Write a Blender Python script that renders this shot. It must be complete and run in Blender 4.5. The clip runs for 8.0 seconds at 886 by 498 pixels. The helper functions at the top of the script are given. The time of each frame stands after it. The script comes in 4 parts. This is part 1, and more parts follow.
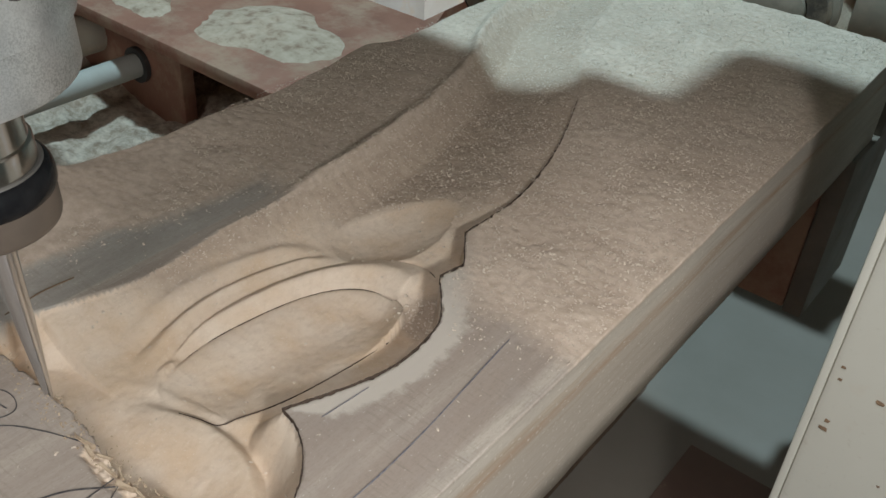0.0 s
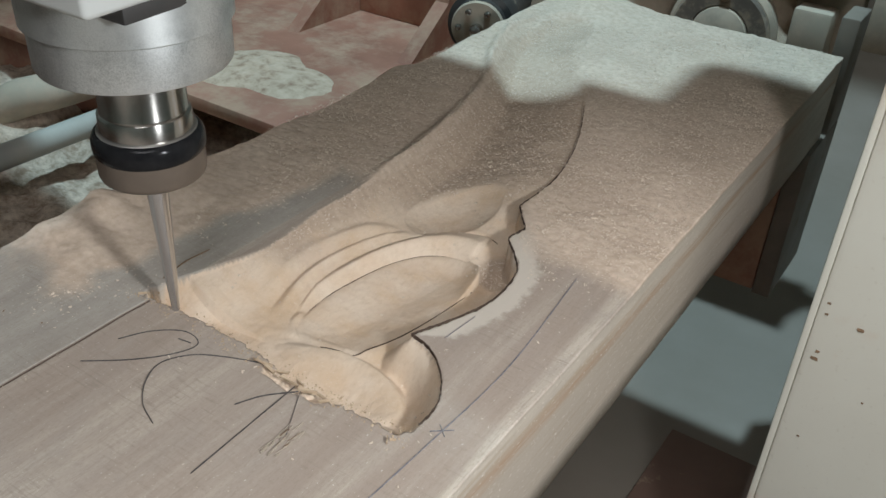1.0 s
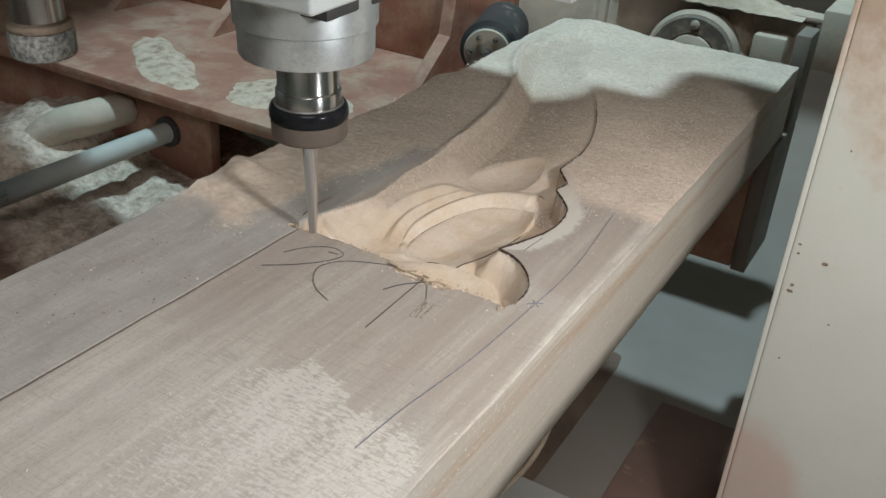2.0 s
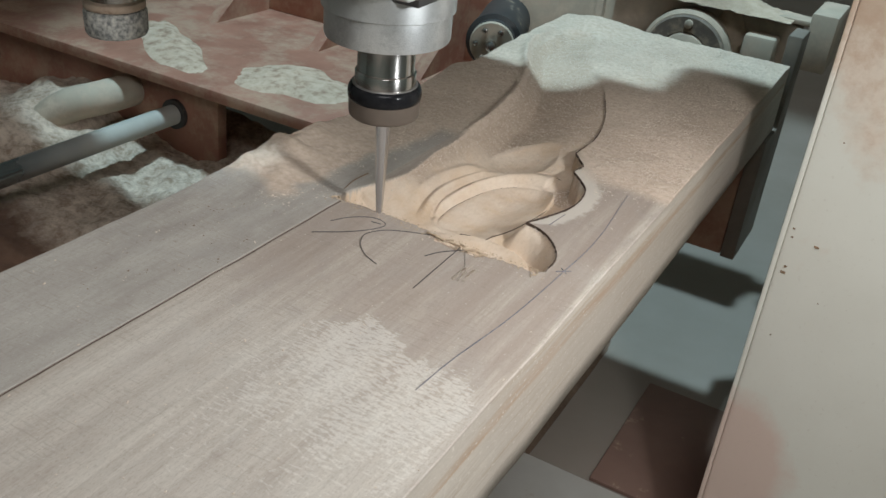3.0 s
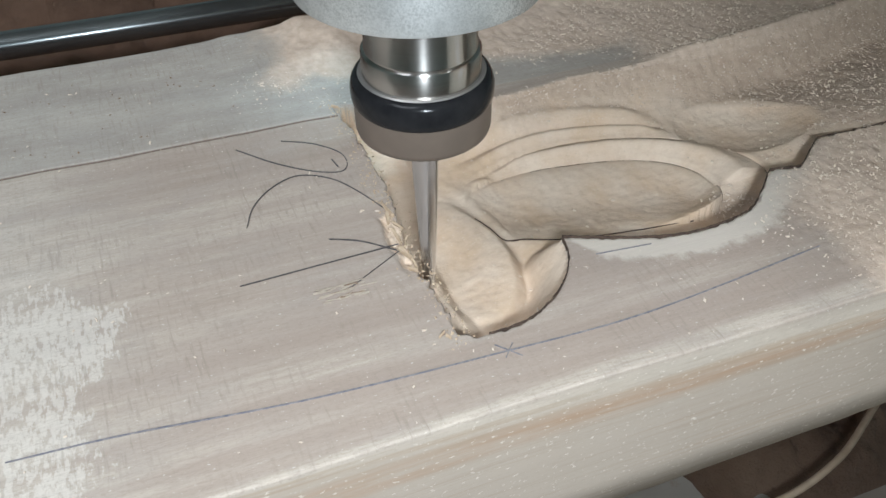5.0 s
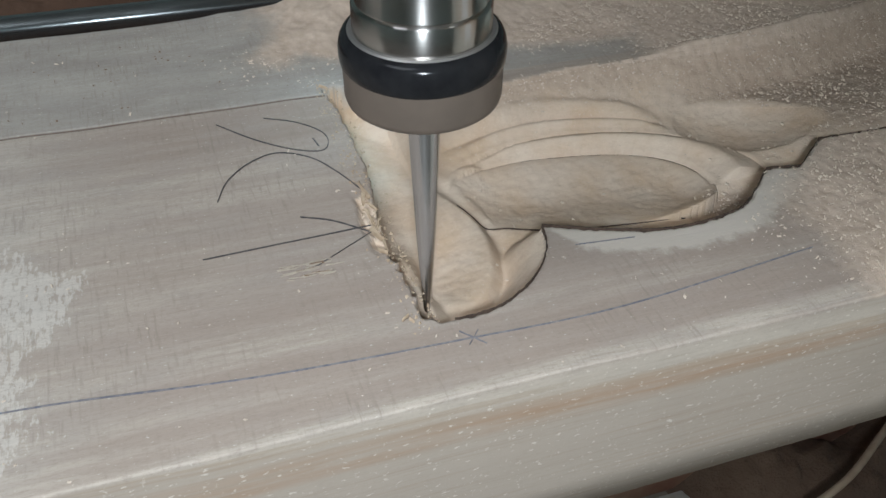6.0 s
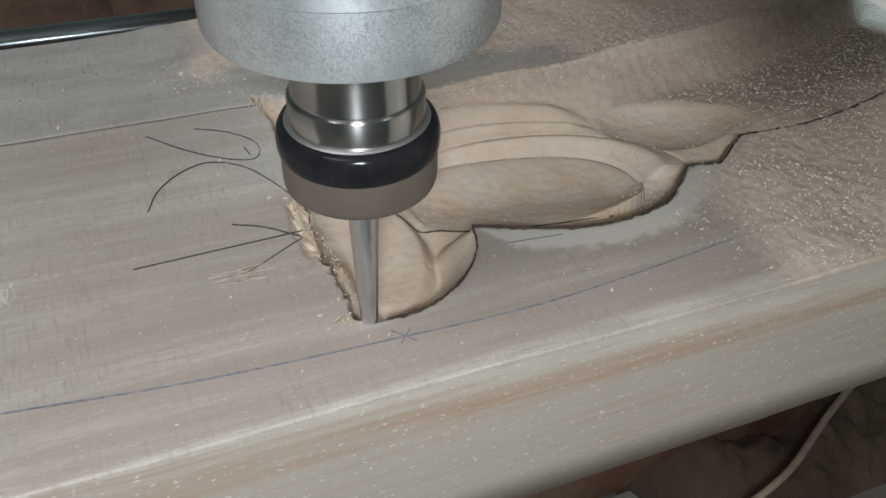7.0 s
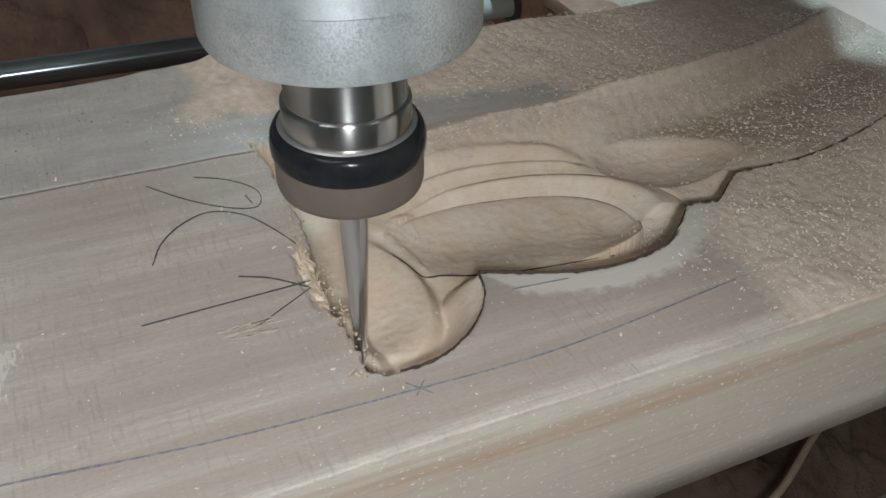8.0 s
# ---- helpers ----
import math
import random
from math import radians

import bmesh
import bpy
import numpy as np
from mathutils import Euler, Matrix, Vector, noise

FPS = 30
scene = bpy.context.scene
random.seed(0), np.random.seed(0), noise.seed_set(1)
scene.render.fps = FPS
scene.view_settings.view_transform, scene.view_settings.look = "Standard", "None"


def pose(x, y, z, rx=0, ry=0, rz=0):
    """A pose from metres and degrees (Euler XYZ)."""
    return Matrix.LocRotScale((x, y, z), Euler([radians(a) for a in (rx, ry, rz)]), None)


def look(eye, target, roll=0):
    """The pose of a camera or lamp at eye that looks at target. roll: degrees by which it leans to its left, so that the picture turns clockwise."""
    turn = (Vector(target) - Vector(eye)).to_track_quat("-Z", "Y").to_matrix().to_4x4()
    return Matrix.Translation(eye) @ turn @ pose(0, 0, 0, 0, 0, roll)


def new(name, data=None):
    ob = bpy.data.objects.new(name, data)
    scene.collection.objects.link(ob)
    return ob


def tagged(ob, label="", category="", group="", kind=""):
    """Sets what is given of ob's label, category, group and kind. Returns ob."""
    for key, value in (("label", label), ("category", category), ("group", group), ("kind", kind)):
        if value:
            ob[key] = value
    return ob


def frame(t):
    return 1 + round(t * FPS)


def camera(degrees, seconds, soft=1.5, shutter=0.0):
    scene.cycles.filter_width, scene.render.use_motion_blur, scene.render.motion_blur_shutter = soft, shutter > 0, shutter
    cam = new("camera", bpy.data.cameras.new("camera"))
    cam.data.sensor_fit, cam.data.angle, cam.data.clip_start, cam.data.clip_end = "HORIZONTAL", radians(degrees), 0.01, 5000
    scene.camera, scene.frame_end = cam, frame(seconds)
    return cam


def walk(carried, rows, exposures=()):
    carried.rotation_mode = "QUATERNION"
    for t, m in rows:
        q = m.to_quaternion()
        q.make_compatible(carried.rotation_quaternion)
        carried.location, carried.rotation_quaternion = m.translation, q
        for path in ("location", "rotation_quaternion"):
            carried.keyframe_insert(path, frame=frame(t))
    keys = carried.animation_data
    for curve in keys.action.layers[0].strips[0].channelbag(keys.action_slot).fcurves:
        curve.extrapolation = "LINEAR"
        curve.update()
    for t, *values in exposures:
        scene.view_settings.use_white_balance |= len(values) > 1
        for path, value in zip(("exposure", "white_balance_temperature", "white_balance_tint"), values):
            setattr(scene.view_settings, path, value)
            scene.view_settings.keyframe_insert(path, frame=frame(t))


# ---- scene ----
cam = camera(51.8, 8.0)
PATH = [
    (0, (0.108, 0.025, 0.228), (-0.857, 1.337, -0.932), 4.2),
    (0.5, (0.115, 0.004, 0.238), (-0.841, 1.417, -0.806), 5.0),
    (1, (0.107, -0.086, 0.235), (-0.778, 1.364, -0.82), 4.1),
    (1.5, (0.117, -0.169, 0.245), (-0.741, 1.338, -0.753), 3.3),
    (1.7, (0.123, -0.201, 0.247), (-0.724, 1.321, -0.736), 3.5),
    (2.8, (0.131, -0.299, 0.229), (-0.7, 1.292, -0.654), 6.9),
    (3, (0.119, -0.3, 0.25), (-0.668, 1.269, -0.709), 6.5),
    (3.5, (0.127, -0.281, 0.255), (-0.629, 1.301, -0.706), 6.4),
    (4, (0.148, -0.167, 0.248), (-0.871, 1.237, -0.747), 4.4),
    (4.5, (0.155, -0.027, 0.212), (-1.256, 0.886, -0.872), 2.3),
    (4.7, (0.148, 0.01, 0.208), (-1.247, 0.7, -1.049), 0.9),
    (5.8, (0.151, 0.051, 0.187), (-1.299, 0.573, -1.088), 2.0),
    (6, (0.152, 0.053, 0.189), (-1.284, 0.61, -1.087), 2.9),
    (6.5, (0.155, 0.059, 0.189), (-1.282, 0.68, -1.056), 3.7),
    (7, (0.16, 0.057, 0.188), (-1.259, 0.72, -1.056), 3.5),
    (7.5, (0.156, 0.051, 0.194), (-1.249, 0.763, -1.037), 3.5),
    (8, (0.15, 0.048, 0.196), (-1.265, 0.775, -1.015), 3.6),
]
EXPOSURES = [(0, -0.36, 6800, 12), (1.7, -0.12, 6700, 12), (3.5, -0.10, 6750, 12.5), (4.0, -0.04, 6650, 12), (4.7, 0.22, 6250, 9.5), (5.8, -0.26, 6200, 9.3), (8, -0.33, 6350, 10)]
walk(cam, [(t, look(eye, target, roll)) for t, eye, target, roll in PATH], EXPOSURES)

# ---------------------------------------------------------------- light
world = bpy.data.worlds.new("workshop_air")
world.use_nodes = True
world.node_tree.nodes["Background"].inputs[0].default_value = (0.5, 0.55, 0.6, 1)
world.node_tree.nodes["Background"].inputs[1].default_value = 0.05
scene.world = world


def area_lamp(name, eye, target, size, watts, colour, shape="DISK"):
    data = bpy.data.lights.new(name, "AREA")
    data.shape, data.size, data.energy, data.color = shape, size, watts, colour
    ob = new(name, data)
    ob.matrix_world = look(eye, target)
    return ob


# cool flood lamp high beyond the machine, the torch held beside the lens, dim added fill over the shop
flood = bpy.data.lights.new("flood_lamp", "SPOT")
flood.energy, flood.color, flood.shadow_soft_size, flood.spot_size, flood.spot_blend = 290, (0.60, 0.94, 1.13), 0.075, radians(36), 0.15
new("flood_lamp", flood).matrix_world = look((-0.25, 0.50, 2.5), (-0.25, 0.93, -0.2))
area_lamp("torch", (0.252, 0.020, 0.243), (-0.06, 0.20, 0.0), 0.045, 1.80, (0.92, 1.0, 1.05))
# broad fill added to brighten the shop, no such lamp is known there
area_lamp("added_fill", (0.7, -1.3, 2.5), (-0.2, 0.4, 0.0), 1.6, 54, (0.94, 0.98, 1.03))

# ---------------------------------------------------------------- materials


class Nodes:
    def __init__(self, name):
        self.m = bpy.data.materials.new(name)
        self.m.use_nodes = True
        self.t = self.m.node_tree
        self.bsdf = self.t.nodes["Principled BSDF"]
        self.coord = self.t.nodes.new("ShaderNodeTexCoord").outputs["Object"]

    def link(self, a, b):
        self.t.links.new(a, b)

    def stretch(self, sx, sy, sz):
        n = self.t.nodes.new("ShaderNodeMapping")
        n.inputs["Scale"].default_value = (sx, sy, sz)
        self.link(self.coord, n.inputs["Vector"])
        return n.outputs[0]

    def noise(self, scale, detail=5, rough=0.6, vec=None):
        n = self.t.nodes.new("ShaderNodeTexNoise")
        n.inputs["Scale"].default_value, n.inputs["Detail"].default_value, n.inputs["Roughness"].default_value = scale, detail, rough
        self.link(vec or self.coord, n.inputs["Vector"])
        return n.outputs[0]

    def ramp(self, fac, lo, hi, a=(0, 0, 0, 1), b=(1, 1, 1, 1)):
        n = self.t.nodes.new("ShaderNodeValToRGB")
        e = n.color_ramp.elements
        e[0].position, e[1].position, e[0].color, e[1].color = lo, hi, (*a[:3], 1), (*b[:3], 1)
        self.link(fac, n.inputs[0])
        return n.outputs[0]

    def mix(self, fac, a, b):
        n = self.t.nodes.new("ShaderNodeMix")
        n.data_type = "RGBA"
        for v, s in ((fac, n.inputs[0]), (a, n.inputs[6]), (b, n.inputs[7])):
            if isinstance(v, (tuple, list)):
                s.default_value = (*v[:3], 1)
            elif isinstance(v, (int, float)):
                s.default_value = v
            else:
                self.link(v, s)
        return n.outputs[2]

    def math(self, op, a, b):
        n = self.t.nodes.new("ShaderNodeMath")
        n.operation, n.use_clamp = op, True
        for v, s in ((a, n.inputs[0]), (b, n.inputs[1])):
            if isinstance(v, (int, float)):
                s.default_value = v
            else:
                self.link(v, s)
        return n.outputs[0]

    def attr(self, name):
        n = self.t.nodes.new("ShaderNodeAttribute")
        n.attribute_name = name
        return n.outputs["Fac"]

    def bump(self, height, strength, dist=0.001, normal=None):
        n = self.t.nodes.new("ShaderNodeBump")
        n.inputs["Strength"].default_value, n.inputs["Distance"].default_value = strength, dist
        self.link(height, n.inputs["Height"])
        if normal:
            self.link(normal, n.inputs["Normal"])
        return n.outputs[0]

    def done(self, colour=None, rough=None, metal=0.0, normal=None):
        for v, k in ((colour, "Base Color"), (rough, "Roughness"), (metal, "Metallic"), (normal, "Normal")):
            if v is None:
                continue
            if isinstance(v, (tuple, list)):
                self.bsdf.inputs[k].default_value = (*v[:3], 1)
            elif isinstance(v, (int, float)):
                self.bsdf.inputs[k].default_value = v
            else:
                self.link(v, self.bsdf.inputs[k])
        return self.m


DUST = (0.44, 0.34, 0.245)


def plain(name, a, b, scale, rough=0.5, metal=0.0, bump=0.2, dist=0.0005, dusty=0.0, dust=DUST, dscale=25.0):
    """A surface of two mixed tones with fine relief; dusty: share of it that lies under sawdust."""
    n = Nodes(name)
    c = n.mix(n.ramp(n.noise(scale), 0.35, 0.65), a, b)
    r = rough
    if dusty:
        mask = n.ramp(n.noise(dscale, 8, 0.7), 0.72 - 0.5 * dusty, 0.80 - 0.35 * dusty)
        c = n.mix(mask, c, n.mix(n.noise(scale * 8), dust, tuple(v * 0.75 for v in dust)))
        r = n.ramp(mask, 0, 1, (rough,) * 3, (0.95,) * 3)
        metal = n.ramp(mask, 0, 1, (metal,) * 3, (0,) * 3) if metal else 0.0
    return n.done(c, r, metal, n.bump(n.noise(scale * 6, 6, 0.7), bump, dist))


def board_material():
    n = Nodes("carved_wood")
    grain = n.noise(1, 6, 0.65, n.stretch(240, 7, 120))
    fine = n.noise(1, 5, 0.75, n.stretch(700, 60, 420))
    bands = n.noise(1, 5, 0.60, n.stretch(52, 1.7, 30))
    wood = n.mix(n.ramp(bands, 0.36, 0.63), (0.545, 0.480, 0.405), (0.375, 0.305, 0.252))
    wood = n.mix(n.math("MULTIPLY", n.ramp(n.noise(1, 5, 0.65, n.stretch(95, 2.6, 50)), 0.50, 0.64), 0.55), wood, (0.315, 0.245, 0.195))
    wood = n.mix(n.math("MULTIPLY", n.ramp(grain, 0.46, 0.66), 0.42), wood, (0.275, 0.220, 0.178))
    wood = n.mix(n.math("MULTIPLY", n.ramp(fine, 0.48, 0.66), 0.40), wood, (0.265, 0.215, 0.175))
    wood = n.mix(n.math("MULTIPLY", n.ramp(n.noise(1, 6, 0.7, n.stretch(34, 20, 30)), 0.46, 0.66), n.math("MULTIPLY", n.attr("grey"), 0.55)), wood, (0.34, 0.295, 0.262))
    speck = n.noise(1, 4, 0.62, n.stretch(215, 560, 60))
    pale = n.ramp(n.math("ADD", n.math("ADD", n.math("MULTIPLY", speck, 0.60), n.math("MULTIPLY", n.noise(30, 4), 0.24)), n.math("MULTIPLY", n.attr("smear"), 0.24)), 0.612, 0.665)
    mauve = n.noise(1, 5, 0.65, n.stretch(46, 2.6, 30))
    wood = n.mix(n.math("MULTIPLY", n.math("MULTIPLY", n.ramp(mauve, 0.38, 0.58), n.attr("warm")), 0.60), wood, (0.330, 0.262, 0.218))
    wood = n.mix(n.math("MULTIPLY", n.attr("slate"), 0.60), wood, n.mix(n.ramp(n.noise(1, 6, 0.75, n.stretch(60, 22, 40)), 0.35, 0.65), (0.40, 0.385, 0.35), (0.27, 0.255, 0.23)))
    wood = n.mix(n.math("MULTIPLY", pale, 0.44), wood, (0.70, 0.655, 0.59))
    wood = n.mix(n.math("MULTIPLY", n.ramp(n.noise(1, 3, 0.6, n.stretch(1100, 520, 300)), 0.66, 0.71), 0.55), wood, (0.70, 0.65, 0.58))
    hatch = n.noise(1, 4, 0.65, n.stretch(75, 780, 90))
    clusters = n.math("MULTIPLY", n.ramp(n.noise(20, 4, 0.6), 0.38, 0.62), n.math("SUBTRACT", 1.0, n.attr("side")))
    wood = n.mix(n.math("MULTIPLY", n.math("MULTIPLY", n.ramp(hatch, 0.53, 0.66), clusters), 0.62), wood, (0.25, 0.205, 0.165))
    wood = n.mix(n.math("MULTIPLY", n.attr("bleach"), n.ramp(n.noise(1, 6, 0.7, n.stretch(90, 60, 60)), 0.25, 0.70, (0.25,) * 3, (0.75,) * 3)), wood, (0.59, 0.56, 0.505))
    wood = n.mix(n.math("MULTIPLY", n.ramp(n.noise(1, 5, 0.8, n.stretch(1400, 420, 900)), 0.50, 0.66), 0.42), wood, (0.24, 0.19, 0.15))
    wood = n.mix(n.math("MULTIPLY", n.ramp(n.math("ADD", n.attr("halo"), n.math("MULTIPLY", n.noise(140, 6, 0.75), 0.45)), 0.52, 0.66), 0.72), wood, (0.60, 0.54, 0.465))
    cutc = n.mix(n.ramp(n.noise(48, 5, 0.55), 0.38, 0.72), (0.66, 0.535, 0.42), (0.58, 0.420, 0.285))
    cutc = n.mix(n.math("MULTIPLY", n.ramp(n.noise(1, 6, 0.75, n.stretch(420, 160, 300)), 0.48, 0.70), 0.40), cutc, (0.46, 0.335, 0.23))
    cutc = n.mix(n.math("MULTIPLY", n.ramp(n.noise(900, 3, 0.6), 0.63, 0.70), 0.6), cutc, (0.70, 0.60, 0.48))
    wood = n.mix(n.attr("cut"), wood, cutc)
    grit = n.noise(230, 3, 0.6)
    dustc = n.mix(n.ramp(grit, 0.35, 0.68), (0.51, 0.395, 0.305), (0.66, 0.535, 0.43))
    dustc = n.mix(n.ramp(n.noise(16, 4), 0.35, 0.7), dustc, n.mix(0.5, dustc, (0.38, 0.288, 0.215)))
    dustc = n.mix(n.math("MULTIPLY", n.attr("cut"), 0.34), dustc, (0.36, 0.262, 0.185))
    veil = n.ramp(n.math("ADD", n.math("MULTIPLY", n.noise(260, 6, 0.8), 0.5), n.attr("dust")), 0.55, 0.95)
    c = n.mix(veil, wood, dustc)
    c = n.mix(n.math("MULTIPLY", n.ramp(n.attr("groove"), 0.08, 0.45), 0.92), c, (0.11, 0.07, 0.05))
    c = n.mix(n.math("MULTIPLY", n.attr("side"), 0.45), c, (0.56, 0.485, 0.40))
    sep = n.t.nodes.new("ShaderNodeSeparateXYZ")
    n.link(n.coord, sep.inputs[0])
    level = n.math("MULTIPLY", n.math("ADD", n.math("ADD", sep.outputs["Z"], 0.0700), n.math("MULTIPLY", n.noise(1, 3, 0.5, n.stretch(9, 5, 9)), 0.010)), 14.0)
    band = n.math("MULTIPLY", n.ramp(level, 0.74, 0.80), n.math("SUBTRACT", 1.0, n.ramp(level, 0.82, 0.93)))
    band = n.math("MULTIPLY", n.math("MULTIPLY", band, n.ramp(n.noise(1, 5, 0.7, n.stretch(40, 9, 220)), 0.36, 0.62)), n.attr("side"))
    c = n.mix(n.math("MULTIPLY", band, 0.75), c, (0.36, 0.20, 0.10))
    streak = n.math("MULTIPLY", n.ramp(n.noise(1, 4, 0.6, n.stretch(30, 3.0, 120)), 0.58, 0.72), n.attr("side"))
    c = n.mix(n.math("MULTIPLY", streak, 0.40), c, (0.36, 0.24, 0.145))
    thread = n.math("MULTIPLY", n.ramp(n.noise(1, 5, 0.7, n.stretch(30, 11, 480)), 0.50, 0.66), n.attr("side"))
    c = n.mix(n.math("MULTIPLY", thread, 0.38), c, (0.33, 0.25, 0.18))
    fleck = n.math("MULTIPLY", n.ramp(n.noise(1, 3, 0.6, n.stretch(500, 330, 620)), 0.63, 0.68), n.attr("side"))
    c = n.mix(n.math("MULTIPLY", fleck, 0.6), c, (0.74, 0.68, 0.60))
    h1 = n.bump(n.math("ADD", n.math("MULTIPLY", grain, 0.4), n.math("MULTIPLY", fine, 0.6)), 0.35, 0.0006)
    h2 = n.bump(n.math("MULTIPLY", n.noise(300, 4, 0.7), veil), 0.4, 0.001, h1)
    h3 = n.bump(n.math("MULTIPLY", n.noise(420, 5, 0.7), n.attr("cut")), 0.35, 0.0010, h2)
    return n.done(c, 0.82, 0.0, h3)


M_BOARD = board_material()
M_FLAKE = plain("wood_flake", (0.66, 0.56, 0.46), (0.52, 0.42, 0.33), 60, 0.7)
M_CHIP = plain("fresh_splinter", (0.54, 0.42, 0.30), (0.38, 0.27, 0.175), 300, 0.75)
M_DARK = plain("splinter_gap", (0.16, 0.10, 0.06), (0.24, 0.15, 0.09), 300, 0.9)
# dark brown that stands for the shade in rim and petal crevices
M_SHADE_LINE = plain("crevice_shade", (0.045, 0.028, 0.020), (0.085, 0.055, 0.038), 300, 0.9)
M_SCRATCH = plain("raised_fibre", (0.50, 0.43, 0.35), (0.40, 0.335, 0.265), 300, 0.8)
M_PEN = plain("black_ink", (0.045, 0.042, 0.045), (0.12, 0.105, 0.10), 500, 0.6)
M_BLUE = plain("blue_ink", (0.12, 0.125, 0.16), (0.27, 0.25, 0.25), 500, 0.7)
M_HEAP = plain("sawdust", (0.60, 0.48, 0.365), (0.48, 0.365, 0.265), 90, 0.95, bump=0.9, dist=0.002)
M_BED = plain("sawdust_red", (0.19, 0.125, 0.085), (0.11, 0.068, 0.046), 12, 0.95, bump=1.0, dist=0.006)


def trough_dust():
    n = Nodes("trough_sawdust")
    c = n.mix(n.ramp(n.noise(10, 4), 0.35, 0.65), (0.235, 0.135, 0.088), (0.14, 0.080, 0.053))
    # paler sawdust colour that carries the light on the far bed
    pale = n.mix(n.ramp(n.noise(60, 6, 0.75), 0.36, 0.60), (0.36, 0.25, 0.175), (0.74, 0.61, 0.49))
    c = n.mix(n.ramp(n.math("ADD", n.attr("lit"), n.math("MULTIPLY", n.noise(16, 6, 0.7), 0.6)), 0.60, 0.85), c, pale)
    return n.done(c, 0.95, 0.0, n.bump(n.noise(140, 7, 0.75), 1.0, 0.005))


M_TROUGH = trough_dust()
M_RED = plain("red_oxide_steel", (0.36, 0.165, 0.110), (0.27, 0.115, 0.075), 14, 0.7, dusty=0.55, dust=(0.46, 0.285, 0.195), dscale=16)
# pale tone for caked dust, and for the light patches on the shelf
M_PALE = plain("pale_dust_and_light", (0.64, 0.49, 0.37), (0.46, 0.325, 0.23), 60, 0.95, dusty=0.36, dust=(0.36, 0.22, 0.15), dscale=60, bump=0.9, dist=0.002)
M_RUST = plain("rusty_plate", (0.205, 0.125, 0.095), (0.165, 0.095, 0.072), 9, 0.8, dusty=0.25)
M_GREY = plain("dusty_grey_paint", (0.42, 0.40, 0.34), (0.34, 0.31, 0.26), 8, 0.7, dusty=0.4)
M_CAST = plain("dusty_cast_iron", (0.42, 0.36, 0.28), (0.31, 0.25, 0.19), 12, 0.75, dusty=0.6, dust=(0.54, 0.43, 0.33))
# steel tone darkened to hold the shade on the frame's end face
M_POST = plain("shaded_brown_steel", (0.22, 0.18, 0.145), (0.15, 0.12, 0.095), 20, 0.6, dusty=0.3, dust=(0.24, 0.175, 0.125), dscale=30)
M_SHEET = plain("bare_grey_sheet", (0.50, 0.485, 0.44), (0.42, 0.40, 0.36), 7, 0.6, dusty=0.2)
M_FLOOR = plain("painted_floor", (0.26, 0.22, 0.185), (0.225, 0.19, 0.155), 6, 0.7, dusty=0.10, dust=(0.33, 0.24, 0.19), dscale=6)


def cream_panel():
    """Cream paint, brown dust settled round the name plate, a rubbed pink patch low on the corner."""
    n = Nodes("cream_panel")

    def patch(centre, radius, scale, lo, hi):
        d = n.t.nodes.new("ShaderNodeVectorMath")
        d.operation = "DISTANCE"
        n.link(n.coord, d.inputs[0])
        d.inputs[1].default_value = centre
        near = n.math("SUBTRACT", 1.0, n.math("MULTIPLY", d.outputs["Value"], 1 / radius))
        return n.ramp(n.math("ADD", n.math("MULTIPLY", near, 0.6), n.math("MULTIPLY", n.noise(scale, 6, 0.6), 0.6)), lo, hi)

    c = n.mix(n.ramp(n.noise(5), 0.30, 0.70), (0.62, 0.595, 0.52), (0.555, 0.525, 0.45))
    c = n.mix(n.math("MULTIPLY", patch((0.155, 0.388, 0.19), 0.22, 17, 0.40, 0.52), 0.72), c, n.mix(n.ramp(n.noise(70, 6, 0.7), 0.4, 0.6), (0.47, 0.315, 0.215), (0.58, 0.45, 0.35)))
    c = n.mix(n.math("MULTIPLY", patch((0.075, 0.388, 0.22), 0.20, 40, 0.50, 0.60), 0.60), c, (0.42, 0.28, 0.19))
    c = n.mix(n.math("MULTIPLY", patch((0.062, 0.388, -0.27), 0.10, 9, 0.44, 0.56), 0.65), c, (0.56, 0.36, 0.29))
    c = n.mix(n.math("MULTIPLY", n.ramp(n.noise(240, 5, 0.7), 0.60, 0.72), 0.25), c, (0.36, 0.29, 0.22))
    return n.done(c, 0.5, 0.0, n.bump(n.noise(30, 6, 0.7), 0.2, 0.0005))


M_PANEL = cream_panel()
M_WHITE = plain("white_enamel", (0.52, 0.53, 0.52), (0.45, 0.455, 0.43), 9, 0.42, dusty=0.12, dust=(0.55, 0.46, 0.36), dscale=14)
M_ALU = plain("stained_aluminium", (0.42, 0.42, 0.405), (0.33, 0.305, 0.265), 40, 0.5, 0.3, dusty=0.36, dust=(0.50, 0.38, 0.25), dscale=55)
M_WALL = plain("workshop_wall", (0.50, 0.60, 0.57), (0.44, 0.53, 0.50), 3, 0.9)
# white so that the unseen ceiling bounces fill light
M_CEILING = plain("bounce_ceiling", (0.80, 0.80, 0.77), (0.74, 0.74, 0.70), 3, 0.9)
M_BLACK = plain("black_rubber_paint", (0.03, 0.03, 0.03), (0.06, 0.05, 0.045), 20, 0.6, dusty=0.2)


